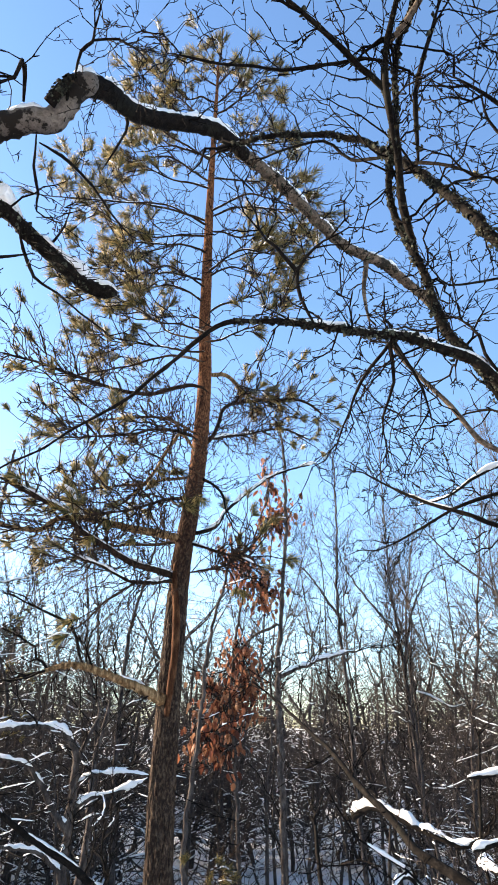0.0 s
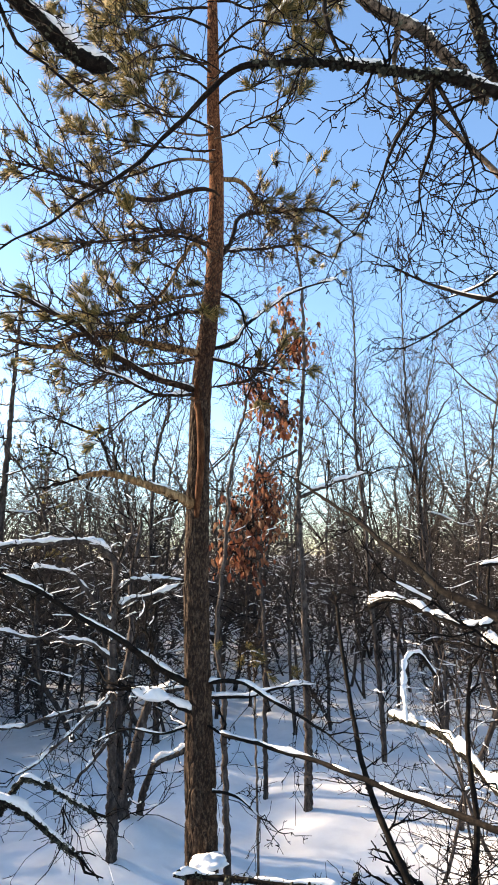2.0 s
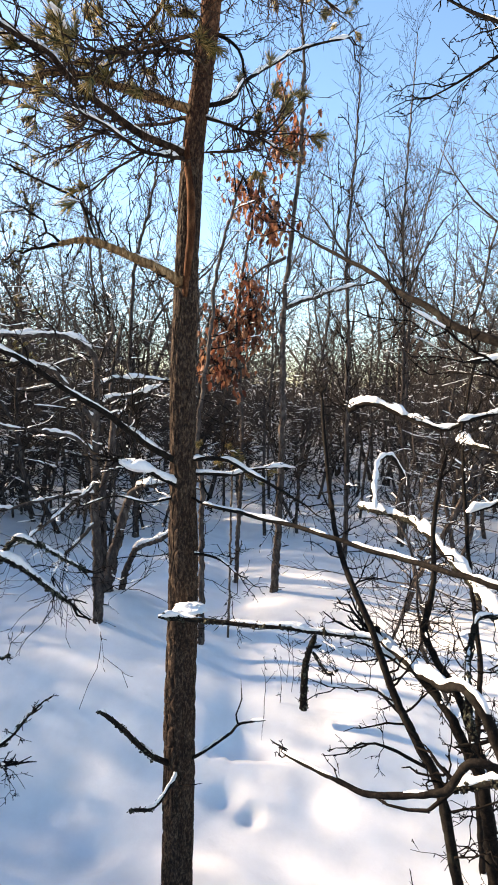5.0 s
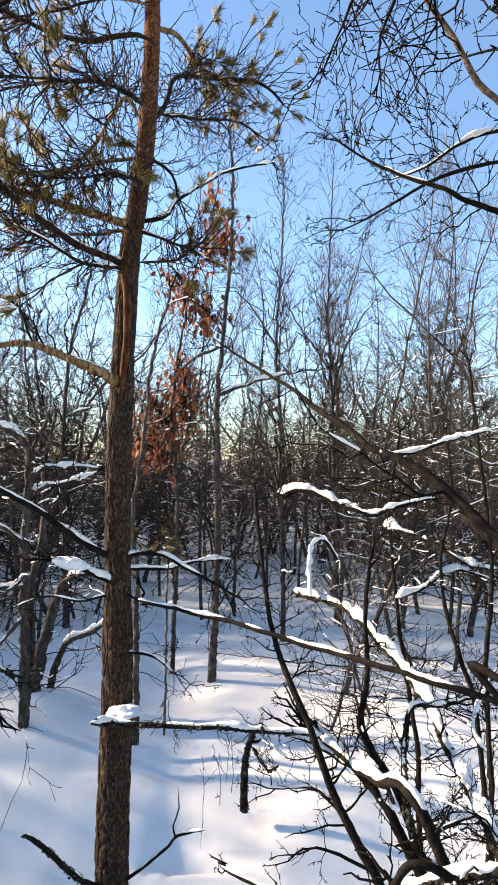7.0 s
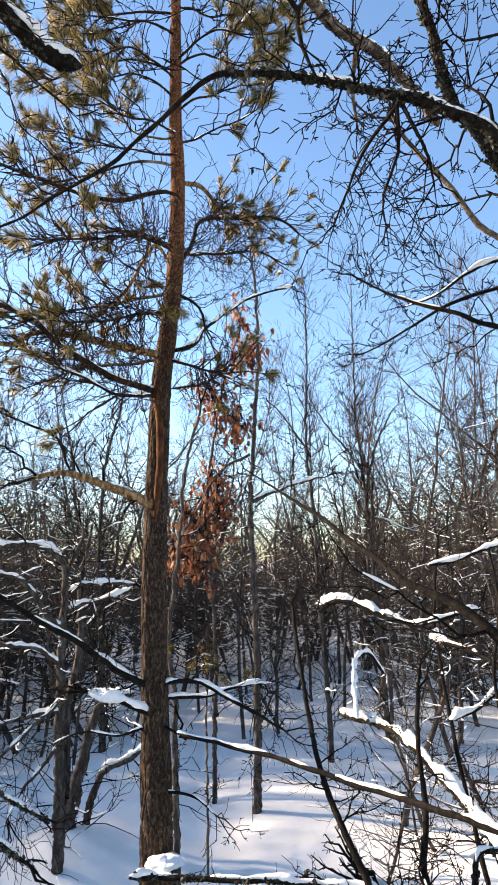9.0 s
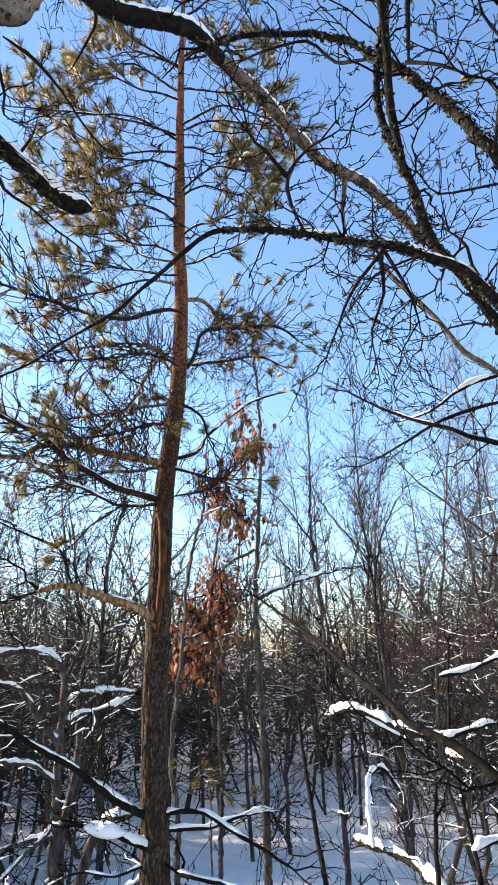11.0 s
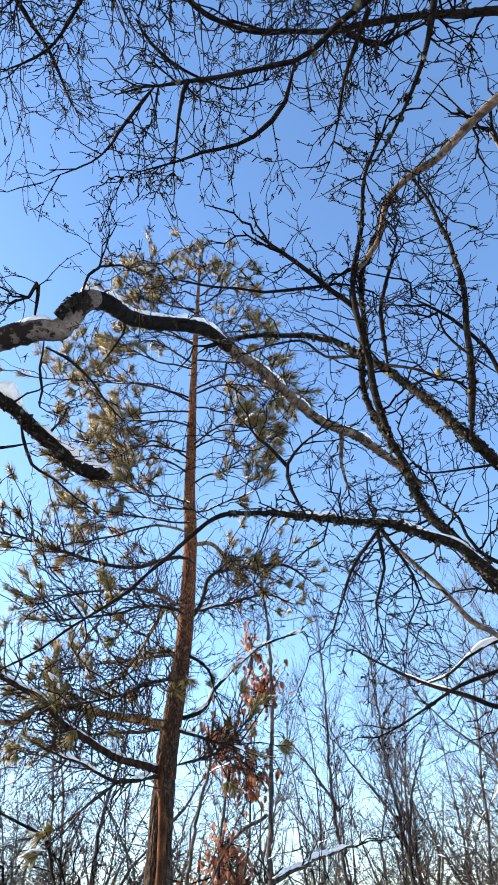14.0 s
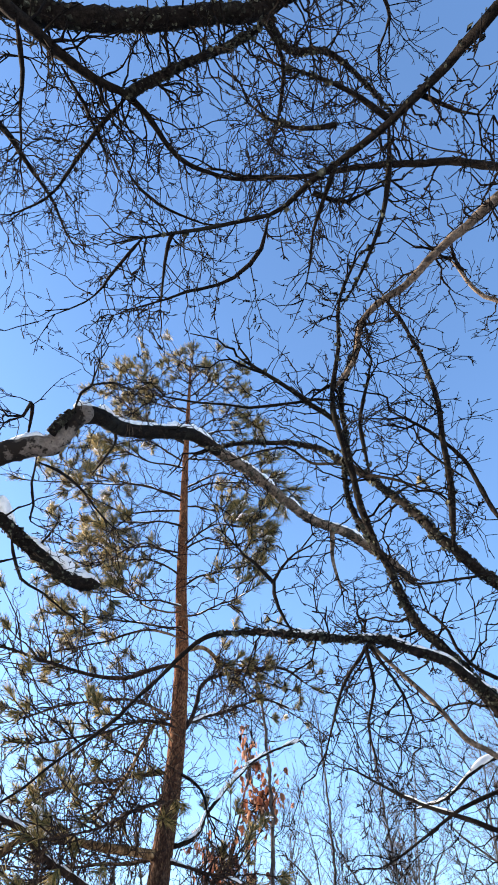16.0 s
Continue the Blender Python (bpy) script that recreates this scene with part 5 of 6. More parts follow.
    limb(thicket_shrub, 0.0104, 0.0044, [(0.847, 2.600, 1.422), (0.965, 2.300, 1.384), (1.090, 2.200, 1.312), (1.206, 2.200, 1.293)], snow=1.6, twigs=10)
    limb(thicket_shrub, 0.0089, 0.0044, [(0.804, 2.200, 1.173), (0.914, 2.200, 1.219), (1.024, 2.200, 1.288), (1.206, 2.200, 1.249)], snow=1.6, twigs=10)
    limb(thicket_shrub, 0.0117, 0.0049, [(1.175, 1.822, -0.320), (1.081, 1.920, 0.321), (1.040, 2.000, 0.845), (0.992, 2.100, 1.074), (0.979, 2.200, 1.309), (1.056, 2.300, 1.572), (1.063, 2.400, 1.858)], twigs=18, snow=0.7)
    limb(thicket_shrub, 0.0126, 0.0047, [(1.033, 1.805, -0.320), (1.028, 1.857, 0.189), (1.061, 1.900, 0.605), (1.079, 2.000, 0.945), (1.138, 2.100, 1.329), (1.131, 2.200, 1.757), (1.121, 2.300, 2.135)], twigs=22, snow=0.7)
    limb(thicket_shrub, 0.0134, 0.0054, [(0.970, 2.182, -0.320), (0.927, 2.247, 0.155), (0.928, 2.300, 0.544), (0.906, 2.400, 0.800), (0.878, 2.500, 1.134), (0.872, 2.600, 1.500), (0.945, 2.700, 1.875)], twigs=18, snow=0.7)


def limbs_of_dead_pole(dead_pole):
    limb(dead_pole, 0.0128, 0.0020, [(2.741, -1.528, -0.320), (1.682, -0.454, 0.604), (0.623, 0.620, 1.529), (0.564, 0.680, 1.580), (0.512, 0.740, 1.641), (0.464, 0.780, 1.681), (0.405, 0.840, 1.720), (0.341, 0.950, 1.784), (0.283, 1.050, 1.841), (0.214, 1.150, 1.903), (0.160, 1.200, 1.943)], snow=0.95, twigs=6, white_to=0.62)


def limbs_of_dead_stem(dead_stem):
    limb(dead_stem, 0.0090, 0.0065, [(3.619, -2.353, -0.320), (2.223, -0.676, 0.445), (0.826, 1.000, 1.210), (0.743, 1.100, 1.202), (0.632, 1.200, 1.207), (0.510, 1.350, 1.199), (0.353, 1.500, 1.200), (0.161, 1.660, 1.208), (-0.026, 1.780, 1.217), (-0.138, 1.840, 1.225)], snow=0.45, twigs=8)


def limbs_of_pine_seedling(pine_seedling):
    limb(pine_seedling, 0.0080, 0.0050, [(-0.270, 3.600, -0.200), (-0.275, 3.600, 0.500), (-0.285, 3.600, 1.000), (-0.290, 3.600, 1.140)], tan=1)
    limb(pine_seedling, 0.0050, 0.0030, [(-0.288, 3.600, 1.100), (-0.295, 3.590, 1.220), (-0.305, 3.580, 1.280), (-0.325, 3.560, 1.220)], needles=0.85, snow=0.8)
    limb(pine_seedling, 0.0040, 0.0020, [(-0.286, 3.600, 1.050), (-0.250, 3.570, 1.150), (-0.220, 3.550, 1.120)], needles=0.85, snow=0.8)


def limbs_of_dry_stalks(dry_stalks):
    limb(dry_stalks, 0.0020, 0.0010, [(0.130, 3.100, -0.150), (0.140, 3.100, 0.080), (0.130, 3.110, 0.200)], twigs=1, reach=0.3)
    limb(dry_stalks, 0.0020, 0.0010, [(0.160, 3.020, -0.150), (0.170, 3.020, 0.080), (0.150, 3.030, 0.240)], twigs=1, reach=0.3)
    limb(dry_stalks, 0.0020, 0.0010, [(0.100, 2.950, -0.150), (0.110, 2.950, 0.080), (0.080, 2.960, 0.200)], twigs=1, reach=0.3)
    limb(dry_stalks, 0.0020, 0.0010, [(0.030, 2.750, -0.150), (0.040, 2.750, 0.080), (0.030, 2.760, 0.240)], twigs=1, reach=0.3)


# ---- ground ----
def ground_height(x, y):
    """Soft snow: drifts, a trodden furrow behind the pine, a few dents."""
    p = Vector((x, y, 0))
    h = 0.10 * noise.noise(p * 0.35) + 0.05 * noise.noise(p * 1.1 + Vector((4, 2, 0))) + 0.012 * noise.noise(p * 4.3)
    near = min(1.0, max(0.0, (3.1 - y) / 1.0))
    h -= 0.28 * near * near * (3 - 2 * near)
    far = max(0.0, math.hypot(x, y) - 6)
    h += 0.024 * far + 0.25 * noise.noise(p * 0.08) * min(far / 10, 1)
    line = -0.05 + 0.05 * math.sin(y * 1.3) - 0.2 * (y - 3)
    if 2.6 < y < 12:
        h -= 0.07 * math.exp(-((x - line) / 0.2) ** 2) * (0.8 + 0.3 * math.sin(y * 8))
    for a, b, r, d in ((-0.1, 2.41, 0.07, 0.05), (0.02, 2.33, 0.045, 0.045), (-0.6, 2.1, 0.1, 0.05), (-0.85, 2.3, 0.16, 0.04), (0.3, 2.4, 0.12, 0.03)):
        h -= d * math.exp(-((x - a) ** 2 + (y - b) ** 2) / r ** 2)
    for a, b, d in ((-1.03, 3.4, 0.06), (-1.17, 3.85, 0.12), (0.23, 2.82, -0.05), (-0.2, 1.9, 0.04)):
        h += d * math.exp(-((x - a) ** 2 + (y - b) ** 2) / 0.09)
    return h


def build_ground():
    s = Shape()
    rings, parts = [0.0], 300
    r = 0.25
    while r < 900:
        rings.append(r)
        r *= 1.022 if r < 14 else 1.12
    cx, cy = 0.1, 1.5
    s.v.append((cx, cy, ground_height(cx, cy)))
    for q in rings[1:]:
        for k in range(parts):
            a = 2 * math.pi * k / parts
            x, y = cx + q * math.cos(a), cy + q * math.sin(a)
            s.v.append((x, y, ground_height(x, y) if q < 120 else ground_height(x * 120 / q, y * 120 / q)))
    for k in range(parts):
        s.f.append((0, 1 + k, 1 + (k + 1) % parts))
    for i in range(len(rings) - 2):
        a = 1 + i * parts
        for k in range(parts):
            l = (k + 1) % parts
            s.f.append((a + k, a + parts + k, a + parts + l, a + l))
    ob = part("ground", s, M_GROUND)
    tagged(ob, "deep untrodden snow on the forest floor with soft drifts", "snow ground", kind="structure")


build_ground()


# ---- the pine ----
TRUNK = [(-0.211, 1.900, -1.010, 0.0603), (-0.204, 1.900, -0.221, 0.0587), (-0.206, 1.900, 0.104, 0.0571), (-0.210, 1.900, 0.421, 0.0565), (-0.210, 1.900, 0.815, 0.0537), (-0.216, 1.900, 1.117, 0.0492), (-0.224, 1.900, 1.335, 0.0450), (-0.233, 1.900, 1.628, 0.0436), (-0.231, 1.900, 1.896, 0.0412), (-0.229, 1.940, 2.385, 0.0381), (-0.209, 1.980, 2.667, 0.0351), (-0.191, 2.000, 2.927, 0.0335), (-0.184, 2.000, 3.321, 0.0295), (-0.193, 1.980, 3.580, 0.0267), (-0.193, 1.970, 3.843, 0.0252), (-0.193, 1.950, 4.299, 0.0195), (-0.185, 1.920, 4.734, 0.0144), (-0.181, 1.920, 5.135, 0.0102), (-0.179, 1.920, 5.472, 0.0053)]


def pine_trunk(tree):
    at = Vector(tree.location)
    way = curve([Vector(p[:3]) - at for p in TRUNK], 0.007)
    n = len(TRUNK) - 1
    pts, rad = [], []
    for p, u in way:
        i = min(int(u * n), n - 1)
        f = u * n - i
        pts.append(p)
        rad.append(TRUNK[i][3] * (1 - f) + TRUNK[i + 1][3] * f)
    low, high = Shape(), Shape()
    cut = next(i for i, p in enumerate(pts) if p.z > 2.75)

    def skin(s, a, b, sides, rugged, tall):
        base = len(s.v)
        for i in range(a, b):
            for k in range(sides):
                g = 2 * math.pi * k / sides
                d = Vector((math.cos(g), math.sin(g), 0))
                w = Vector((d.x * 0.05, d.y * 0.05, pts[i].z * tall))
                w += Vector((noise.noise(w * 40), noise.noise(w * 40 + Vector((7, 0, 0))), 0)) * 0.006
                f = noise.voronoi(w * 48)[0]
                edge = min(1.0, (f[1] - f[0]) * 4.5)
                plate = edge * (0.8 + 0.5 * noise.noise(w * 30 + Vector((2, 9, 4)))) + 0.07 * noise.noise(w * 150)
                s.v.append(tuple(pts[i] + d * rad[i] * (1.03 - rugged + rugged * plate)))
        for i in range(b - a - 1):
            for k in range(sides):
                l = (k + 1) % sides
                q = base + i * sides
                s.f.append((q + k, q + l, q + sides + l, q + sides + k))

    skin(low, 0, cut + 6, 110, 0.13, 0.24)
    skin(high, cut, len(pts), 48, 0.06, 0.5)
    part("trunk", low, M_PINE, tree, "furrowed grey-brown plated bark", False)
    part("upper_trunk", high, M_PINE, tree, "thin flaking orange bark")
    # raised strip coloured as the trunk's orange lit strip, below the lowest living branches
    s = Shape()
    strip = curve([(0.004, -0.03, 1.9), (0.008, -0.041, 1.935), (0.016, -0.047, 2.02), (0.02, -0.048, 2.13), (0.012, -0.047, 2.25), (-0.004, -0.044, 2.34), (-0.014, -0.03, 2.42)], 0.012)
    along = []
    for p, u in strip:
        i = min(range(len(pts)), key=lambda i: abs(pts[i].z - p.z))
        along.append(pts[i] + Vector((p.x, p.y, 0)))
    tube(s, along, [0.002 + 0.0115 * math.sin(math.pi * min(1, 0.06 + 0.86 * u)) ** 0.6 for p, u in strip], 12, 0.16, 40)
    part("lit_trunk_strip", s, M_LIT_STRIP, tree, "smooth raised strip, the trunk's orange lit strip in its colour")


pine_tree = thing("pine_tree", (-0.19, 1.9, 0.0), "young pine with orange upper bark and snow-dusted golden-green needles", "tree")
pine_trunk(pine_tree)
limbs_of_pine_tree(pine_tree)
for seed, (place, size, turn) in enumerate((((-0.345, 1.765, 1.345), (0.06, 0.034, 0.026), 0.15), ((-0.165, 1.81, 0.868), (0.055, 0.05, 0.02), 0.0), ((-0.9, 1.505, 1.785), (0.045, 0.03, 0.026), -0.1), ((-0.215, 1.875, 0.36), (0.02, 0.016, 0.032), -0.6))):
    clump(pine_tree, place, size, seed + 1, turn)


def stem(tree, r0, r1, points):
    """An upright trunk that the view does not reach but that carries the limbs."""
    at = Vector(tree.location)
    way = curve([Vector(p) - at for p in points], 0.05)
    s = Shape()
    tube(s, [p for p, u in way], [r0 + (r1 - r0) * u for p, u in way], 16, 0.16, 18)
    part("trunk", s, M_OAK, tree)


# ---- the bare oaks round the camera ----
left_oak = thing("oak_tree", (-1.9, 0.35, 0.0), "bare oak with crooked pale limbs carrying ridges of snow", "tree", "bare oaks")
stem(left_oak, 0.11, 0.06, [(-1.9, 0.35, -0.2), (-1.85, 0.36, 1.2), (-1.75, 0.4, 2.3), (-1.5, 0.42, 2.75)])
limbs_of_left_oak(left_oak)
right_oak = thing("oak_tree", (1.25, 0.5, -0.3), "bare oak with dark lichen-crusted limbs and crooked twigs", "tree", "bare oaks")
stem(right_oak, 0.12, 0.07, [(1.25, 0.5, -0.4), (1.22, 0.52, 1.0), (1.1, 0.6, 1.8), (0.98, 0.66, 2.15)])
right_oak["lush"] = 0.72
limbs_of_right_oak(right_oak)
overhead_oak = thing("oak_tree", (-0.5, -1.3, 0.0), "bare oak whose dense twiggy crown hangs overhead", "tree", "bare oaks")
stem(overhead_oak, 0.13, 0.06, [(-0.5, -1.3, -0.2), (-0.55, -1.2, 1.5), (-0.7, -0.9, 2.8), (-0.8, -0.5, 3.2)])
overhead_oak["lush"] = 1.5
limbs_of_overhead_oak(overhead_oak)

# ---- small trees and bushes in the snow ----
snowy_oak = thing("young_oak", (-1.08, 3.43, 0.0), "small dark oak with snow along its crooked branches", "tree", "young trees")
limbs_of_snowy_oak(snowy_oak)
leaning_oak = thing("young_oak", (-1.19, 3.85, 0.0), "leaning dark forked oak standing in a snow drift", "tree", "young trees")
limbs_of_leaning_oak(leaning_oak)
lichen_branch = thing("lichen_bush", (-1.2, 1.6, 0.0), "dark lichen-covered bush with knobbly snowy branches", "bush")
limbs_of_lichen_branch(lichen_branch)
slender_birch = thing("slender_tree", (-0.03, 4.40, 0.0), "slender bare tree with a dark trunk in deep snow", "tree", "young trees")
slender_birch["kind_of_twig"] = 1
limbs_of_slender_birch(slender_birch)
behind_trunk = thing("slender_tree", (-0.42, 3.45, 0.0), "thin dark sapling with snow in its forks", "tree", "young trees")
limbs_of_behind_trunk(behind_trunk)
far_tree_a = thing("slender_tree", (0.57, 5.60, 0.0), "tall slender bare tree with fine upright twigs", "tree", "young trees")
far_tree_a["kind_of_twig"] = 1
limbs_of_far_tree_a(far_tree_a)
far_tree_b = thing("slender_tree", (1.19, 6.30, 0.0), "tall slender bare tree with a forked crown", "tree", "young trees")
far_tree_b["kind_of_twig"] = 1
limbs_of_far_tree_b(far_tree_b)
left_tree = thing("young_pine", (-3.22, 5.45, 0.0), "slender young pine with snow on its olive needles", "tree", "young trees")
left_tree["kind_of_twig"] = 1
limbs_of_left_tree(left_tree)
left_tree_b = thing("slender_tree", (-1.58, 5.80, 0.0), "thin bare tree with rising branches", "tree", "young trees")
left_tree_b["kind_of_twig"] = 1
limbs_of_left_tree_b(left_tree_b)
leafy_tree = thing("oak_sapling", (-0.36, 4.70, 0.0), "oak sapling that has kept its withered rust-brown leaves", "tree", "young trees")
limbs_of_leafy_tree(leafy_tree)
stump_sapling = thing("broken_sapling", (0.23, 2.82, 0.0), "short broken sapling stub standing in the snow", "sapling")
limbs_of_stump_sapling(stump_sapling)
pine_seedling = thing("pine_seedling", (-0.27, 3.6, 0.0), "thin pine seedling with its needle tip bent under snow", "sapling")
limbs_of_pine_seedling(pine_seedling)
dry_stalks = thing("dry_stalks", (0.05, 2.9, 0.0), "thin dry stalks standing in the snow", "dry grass")
limbs_of_dry_stalks(dry_stalks)
thicket_shrub = thing("thicket_shrub", (0.85, 1.6, 0.0), "dense bare shrub with thick snow on its leaning stems", "bush")
thicket_shrub["lush"] = 0.9
limbs_of_thicket_shrub(thicket_shrub)
dead_pole = thing("leaning_pole", (1.2, 0.6, 0.0), "dark dead stem leaning across, snow on its upper side", "dead stem")
limbs_of_dead_pole(dead_pole)
dead_stem = thing("fallen_stem", (1.2, 1.0, 0.0), "bare dead stem fallen against the pine trunk", "dead stem")
limbs_of_dead_stem(dead_stem)


# ---- the wood behind ----
def wood_tree(seed, height, boughs, depth, step, upright=False, cover=0.24, least=0.0012):
    """A small bare tree of the wood: its stem, its fine crooked branches and their snow."""
    rng = random.Random(seed)
    bole, s, white = Shape(), Shape(), Shape()
    p, d = Vector((0, 0, -0.15)), Vector((rng.gauss(0, 0.08), rng.gauss(0, 0.08), 1))
    n = 16
    thick = (0.0045 if upright else 0.0085) * height
    pts, rad = [p.copy()], [thick]
    for i in range(n):
        d = (d + Vector((rng.gauss(0, 0.1 if upright else 0.22), rng.gauss(0, 0.1 if upright else 0.22), 0.13))).normalized()
        p = p + d * height / n
        pts.append(p.copy())
        rad.append(thick * (1 - 0.9 * (i + 1) / n))
    tube(bole, pts, rad, 7, 0.18, 14)
    for k in range(boughs):
        i = rng.randint(4 if upright else 2, n - 1)
        a = rng.random() * 6.283
        up = rng.uniform(0.5, 1.5) if upright else rng.uniform(-0.25, 0.6)
        long = height * (rng.uniform(0.08, 0.2) if upright else rng.uniform(0.16, 0.4)) * (1.2 - 0.6 * i / n)
        spray(s, white if pts[i].z < 2.3 else None, pts[i], Vector((math.cos(a), math.sin(a), up)), long, rad[i] * 0.3 + least, depth, rng, 0.26, 0.08 if upright else 0.03, cover, step, 0.62, 0.0018)
    return bole, s, white


def join(a, b):
    """Add shape b to shape a."""
    n = len(a.v)
    a.v += b.v
    a.f += [tuple(n + q for q in face) for face in b.f]


def in_plan(x, y):
    return not (-2.6 < x < 2.0 and y < 5.6)


def in_sight(x, y):
    """The trodden line behind the pine stays open."""
    return in_plan(x, y) and (y > 9 or abs(x + 0.05 + 0.2 * (y - 3)) > 0.35)


def plant(tree, x, y, turn, size):
    return copy_thing(tree, Matrix.Translation((x, y, ground_height(x, y))) @ Matrix.Rotation(turn, 4, "Z") @ Matrix.Scale(size, 4))


def scatter(name, label, category, shapes, places, mats):
    """Many alike plants past counting, joined: one mesh of wood, one of snow."""
    out = [Shape(), Shape()]
    for j, (x, y, turn, size) in enumerate(places):
        m = np.array([[math.cos(turn), -math.sin(turn), 0], [math.sin(turn), math.cos(turn), 0], [0, 0, 1]]) * size
        for shape, (v, f) in zip(out, shapes[j % len(shapes)]):
            b = len(shape.v)
            shape.v += (v @ m.T + np.array((x, y, ground_height(x, y)))).tolist()
            shape.f += [tuple(b + q for q in face) for face in f]
    ob = thing(name, (0, 0, 0), label, category, kind="stuff")
    for shape, mat, what in zip(out, mats, ("stems", "snow_cover")):
        part(what, shape, mat, ob, smooth=False)


def as_arrays(bole, s, white):
    join(s, bole)
    return (np.array(s.v), s.f), (np.array(white.v).reshape(-1, 3), white.f)


def build_wood():
    kinds = []
    for k, (tall, boughs, upright) in enumerate(((2.4, 34, False), (3.0, 38, False), (3.4, 40, False), (2.7, 38, False), (4.4, 84, True), (5.2, 92, True), (2.0, 32, False))):
        bole, s, white = wood_tree(50 + k, tall, boughs, 3, 0.125, upright, 0.1 if upright else 0.26)
        tree = thing("wood_tree", (0, -30 - 3 * k, 0), "slim bare tree of the wood with fine rising twigs" if upright else "small bare tree of the wood with snow on its twigs", "tree", "trees of the wood")
        part("trunk", bole, M_FAR, tree, "crooked grey-brown trunk")
        tagged(part("twig_spray", s, M_FAR, tree, "crooked bare branches"), kind="stuff")
        if white.f:
            tagged(part("snow_cover", white, M_SNOW, tree, "snow lying on the branches"), kind="stuff")
        kinds.append(tree)
    rng = random.Random(5)
    # unseen trees added sunward to shade the ground, lower where light reaches the pine
    places = []
    for j in range(165):
        x, y = rng.uniform(-10.0, -3.8), rng.uniform(-1.5, 8.0)
        gap = 1.2 < y + 0.237 * (x + 0.2) < 2.7
        if y > 5 and x > -0.25 - 0.72 * y:
            continue
        places.append((x, y, rng.random() * 6.283, rng.uniform(0.85, 1.1) * (0.6 if gap else 1.0)))
    scatter("sunward_shade_wood", "unseen bare wood with snowy twigs, added towards the sun for shade", "woods", [as_arrays(*wood_tree(60 + k, tall, 46, 2, 0.13)) for k, tall in enumerate((2.4, 2.7, 3.0, 3.3))], places, (M_FAR, M_SNOW))
    # taller crowns on both sides behind
    for x, y, size in ((-5.6, 7.4, 1.5), (-4.2, 8.3, 1.4), (-2.9, 8.8, 1.55), (-3.6, 10.6, 1.6), (-1.9, 10.2, 1.4), (-5.3, 10.0, 1.6), (2.9, 6.9, 1.3), (3.6, 8.3, 1.5), (2.3, 9.1, 1.35), (4.6, 9.9, 1.6), (3.0, 10.9, 1.5), (1.3, 10.4, 1.3), (2.5, 5.9, 1.25), (3.3, 6.2, 1.4), (2.1, 7.6, 1.5), (3.9, 7.2, 1.55), (-2.3, 6.6, 1.3), (-3.5, 7.6, 1.5), (-4.3, 6.6, 1.45), (-1.3, 8.4, 1.3)):
        plant(kinds[1 + int(x * 10) % 2], x, y, x * 5 + y, size)
    # close behind the pine
    for k, x, y, size in ((5, 1.7, 5.6, 1.0), (5, 2.2, 6.6, 1.1), (4, 1.35, 6.9, 1.1), (5, 2.7, 8.0, 1.2), (2, 0.95, 4.2, 0.8), (3, 1.45, 4.1, 0.9), (4, -2.6, 6.3, 1.0), (5, -1.9, 7.2, 0.95), (4, -3.4, 6.9, 1.1), (6, 1.0, 2.9, 0.7), (0, 0.72, 3.5, 0.6), (6, 1.3, 2.5, 0.7), (0, 1.05, 3.8, 0.7), (5, 2.0, 5.0, 0.85), (4, 2.4, 5.3, 0.95), (5, 2.8, 6.0, 0.95), (4, 2.3, 6.0, 1.05), (5, 3.1, 7.0, 1.05), (4, 1.9, 6.2, 0.95), (5, 1.6, 7.6, 1.1), (4, 0.85, 7.4, 1.0), (5, 0.3, 8.6, 1.0), (4, -0.9, 7.6, 1.0), (5, -2.9, 7.6, 1.1), (4, -1.2, 6.8, 1.15), (5, -2.2, 6.4, 1.0), (5, -0.6, 7.2, 1.05), (4, -3.8, 7.4, 1.2), (5, 0.1, 6.6, 0.9), (4, 1.1, 8.2, 1.2), (1, -2.4, 5.9, 1.1), (2, -2.9, 6.3, 1.15), (1, -1.9, 6.4, 1.1), (2, -2.6, 7.1, 1.3), (1, -3.4, 6.5, 1.3), (4, -1.75, 5.5, 0.8), (5, -2.15, 5.7, 0.72), (4, -2.5, 6.5, 0.85), (5, -1.45, 6.3, 0.78), (4, -1.95, 6.9, 0.95), (5, -2.7, 5.9, 0.75), (4, -3.05, 7.0, 0.95), (5, -1.15, 7.0, 0.8), (4, 0.5, 7.8, 1.0), (5, 0.9, 8.8, 1.0), (5, 1.5, 8.4, 0.95), (4, -0.35, 8.2, 1.05), (5, 1.9, 9.0, 1.05), (4, -0.9, 8.8, 1.1)):
        plant(kinds[k], x, y, x * 9 + y, size)
    made = 0
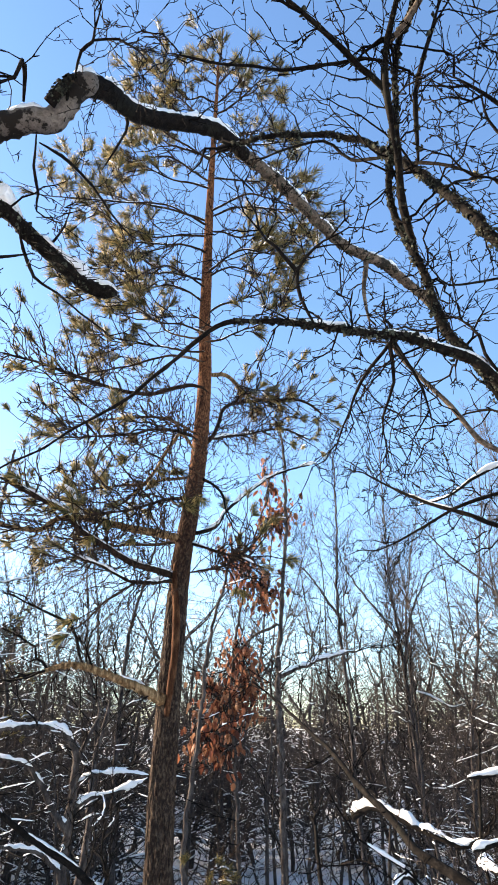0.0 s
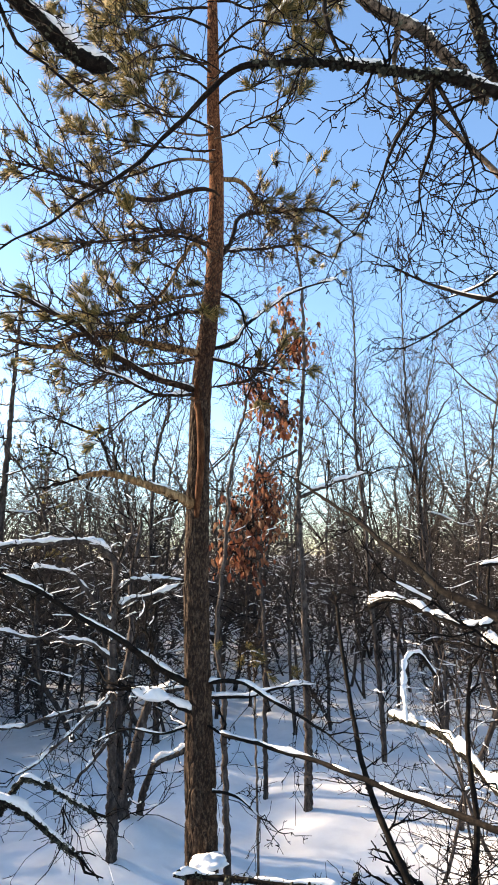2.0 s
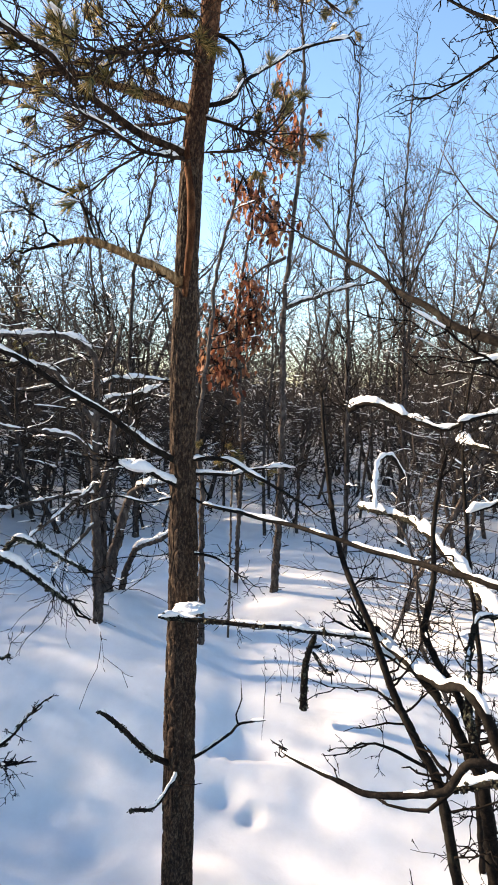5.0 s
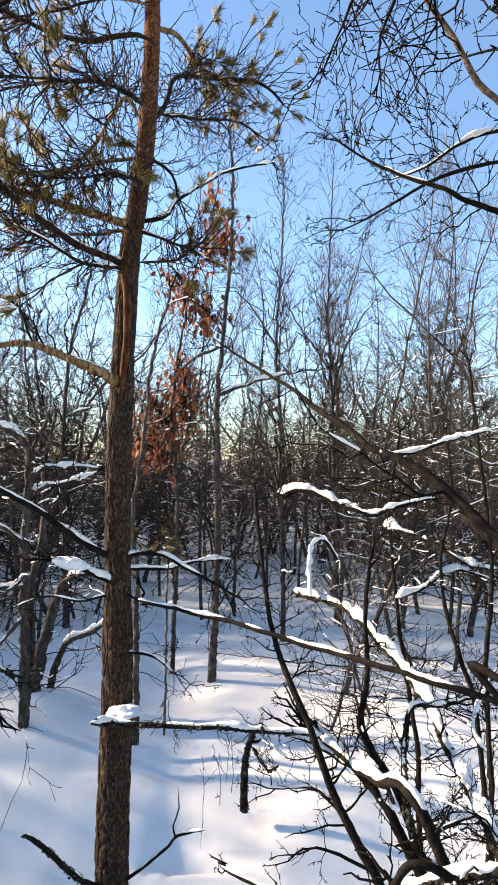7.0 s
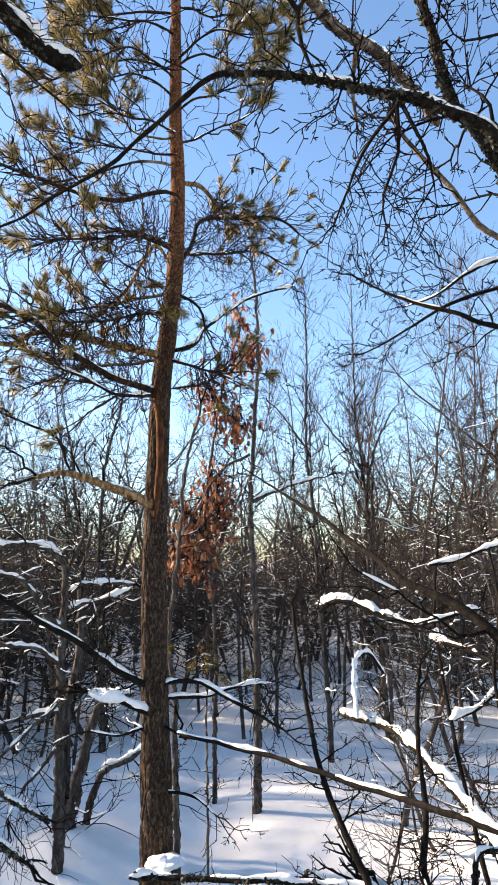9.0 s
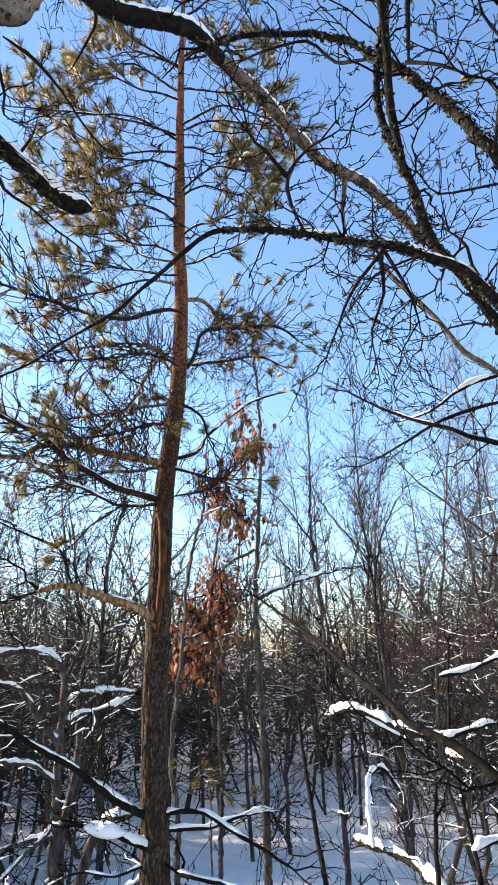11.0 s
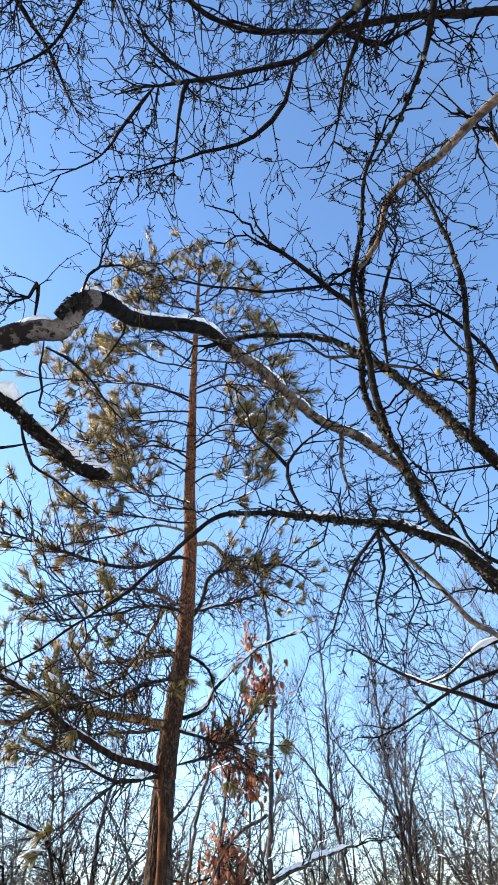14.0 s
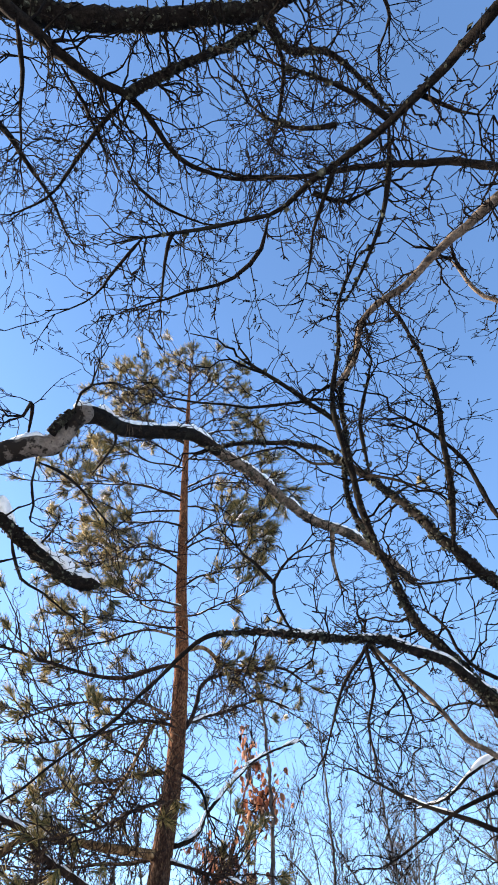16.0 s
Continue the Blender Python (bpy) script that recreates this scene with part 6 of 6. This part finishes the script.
    while made < 170:
        y = 5.2 + 12.5 * rng.random() ** 0.85
        x = rng.uniform(-0.9, 0.62) * y
        if in_sight(x, y):
            plant(kinds[(0, 1, 6, 2, 3, 0, 6, 4)[made % 8]], x, y, rng.random() * 6.283, rng.uniform(0.75, 1.1) * (1.0 if y < 8 else 1.2))
            made += 1
    for i, tree in enumerate(kinds):
        a = 3.4 + i * 0.62
        x, y = 8.5 * math.cos(a), -1.5 + 8.0 * math.sin(a)
        y = y if y < -3 else -4.0 - i
        tree.matrix_basis = Matrix.Translation((x, y, ground_height(x, y)))
    # low brush added left of the view so that the snow lies in shade
    places = []
    for j in range(260):
        x, y = rng.uniform(-6.5, -1.9), rng.uniform(0.2, 7.2)
        if y > 1.2 and x > -0.8 - 0.55 * y:
            continue
        places.append((x, y, rng.random() * 6.283, rng.uniform(0.75, 1.0) * ((1.05 if 1.6 < y + 0.237 * (x + 0.2) < 2.45 else 1.25) + 0.33 * (-x - 0.2)) / 1.25))
    scatter("shade_brush", "low snow-dusted brush added beside the view to shade the ground", "bushes", [as_arrays(*wood_tree(70 + k, 1.25, 24, 2, 0.09)) for k in range(3)], places, (M_FAR, M_SNOW))
    places = []
    while len(places) < 260:
        y = 7.5 + 12 * rng.random()
        x = rng.uniform(-0.85, 0.62) * y
        if in_sight(x, y) and (y > 10 or x > 0.8):
            places.append((x, y, rng.random() * 6.283, rng.uniform(0.9, 1.6)))
    scatter("brushwood", "dense tangle of thin bare brush between the trees", "bushes", [as_arrays(*wood_tree(80 + k, 1.4, 22, 2, 0.12, False, 0.32, 0.0012)) for k in range(3)], places, (M_FAR, M_SNOW))
    places = []
    for j in range(800):
        far = 10 + 36 * rng.random() ** 1.5
        a = rng.uniform(-0.9, 0.6)
        # the rest are added unseen around the camera to cut the sky light
        if j >= 640:
            far = 4.5 + 18 * rng.random()
            a = rng.uniform(0.75, 5.0)
        places.append((far * math.sin(a), far * math.cos(a), rng.random() * 6.283, rng.uniform(0.6, 1.15)))
    scatter("far_wood", "dense bare winter wood with snowy twigs, far behind and unseen around the camera", "woods", [as_arrays(*wood_tree(90 + k, 4.4, 28, 1, 0.32, False, 0.06, 0.0022)) for k in range(5)], places, (M_FAR, M_SNOW))


build_wood()
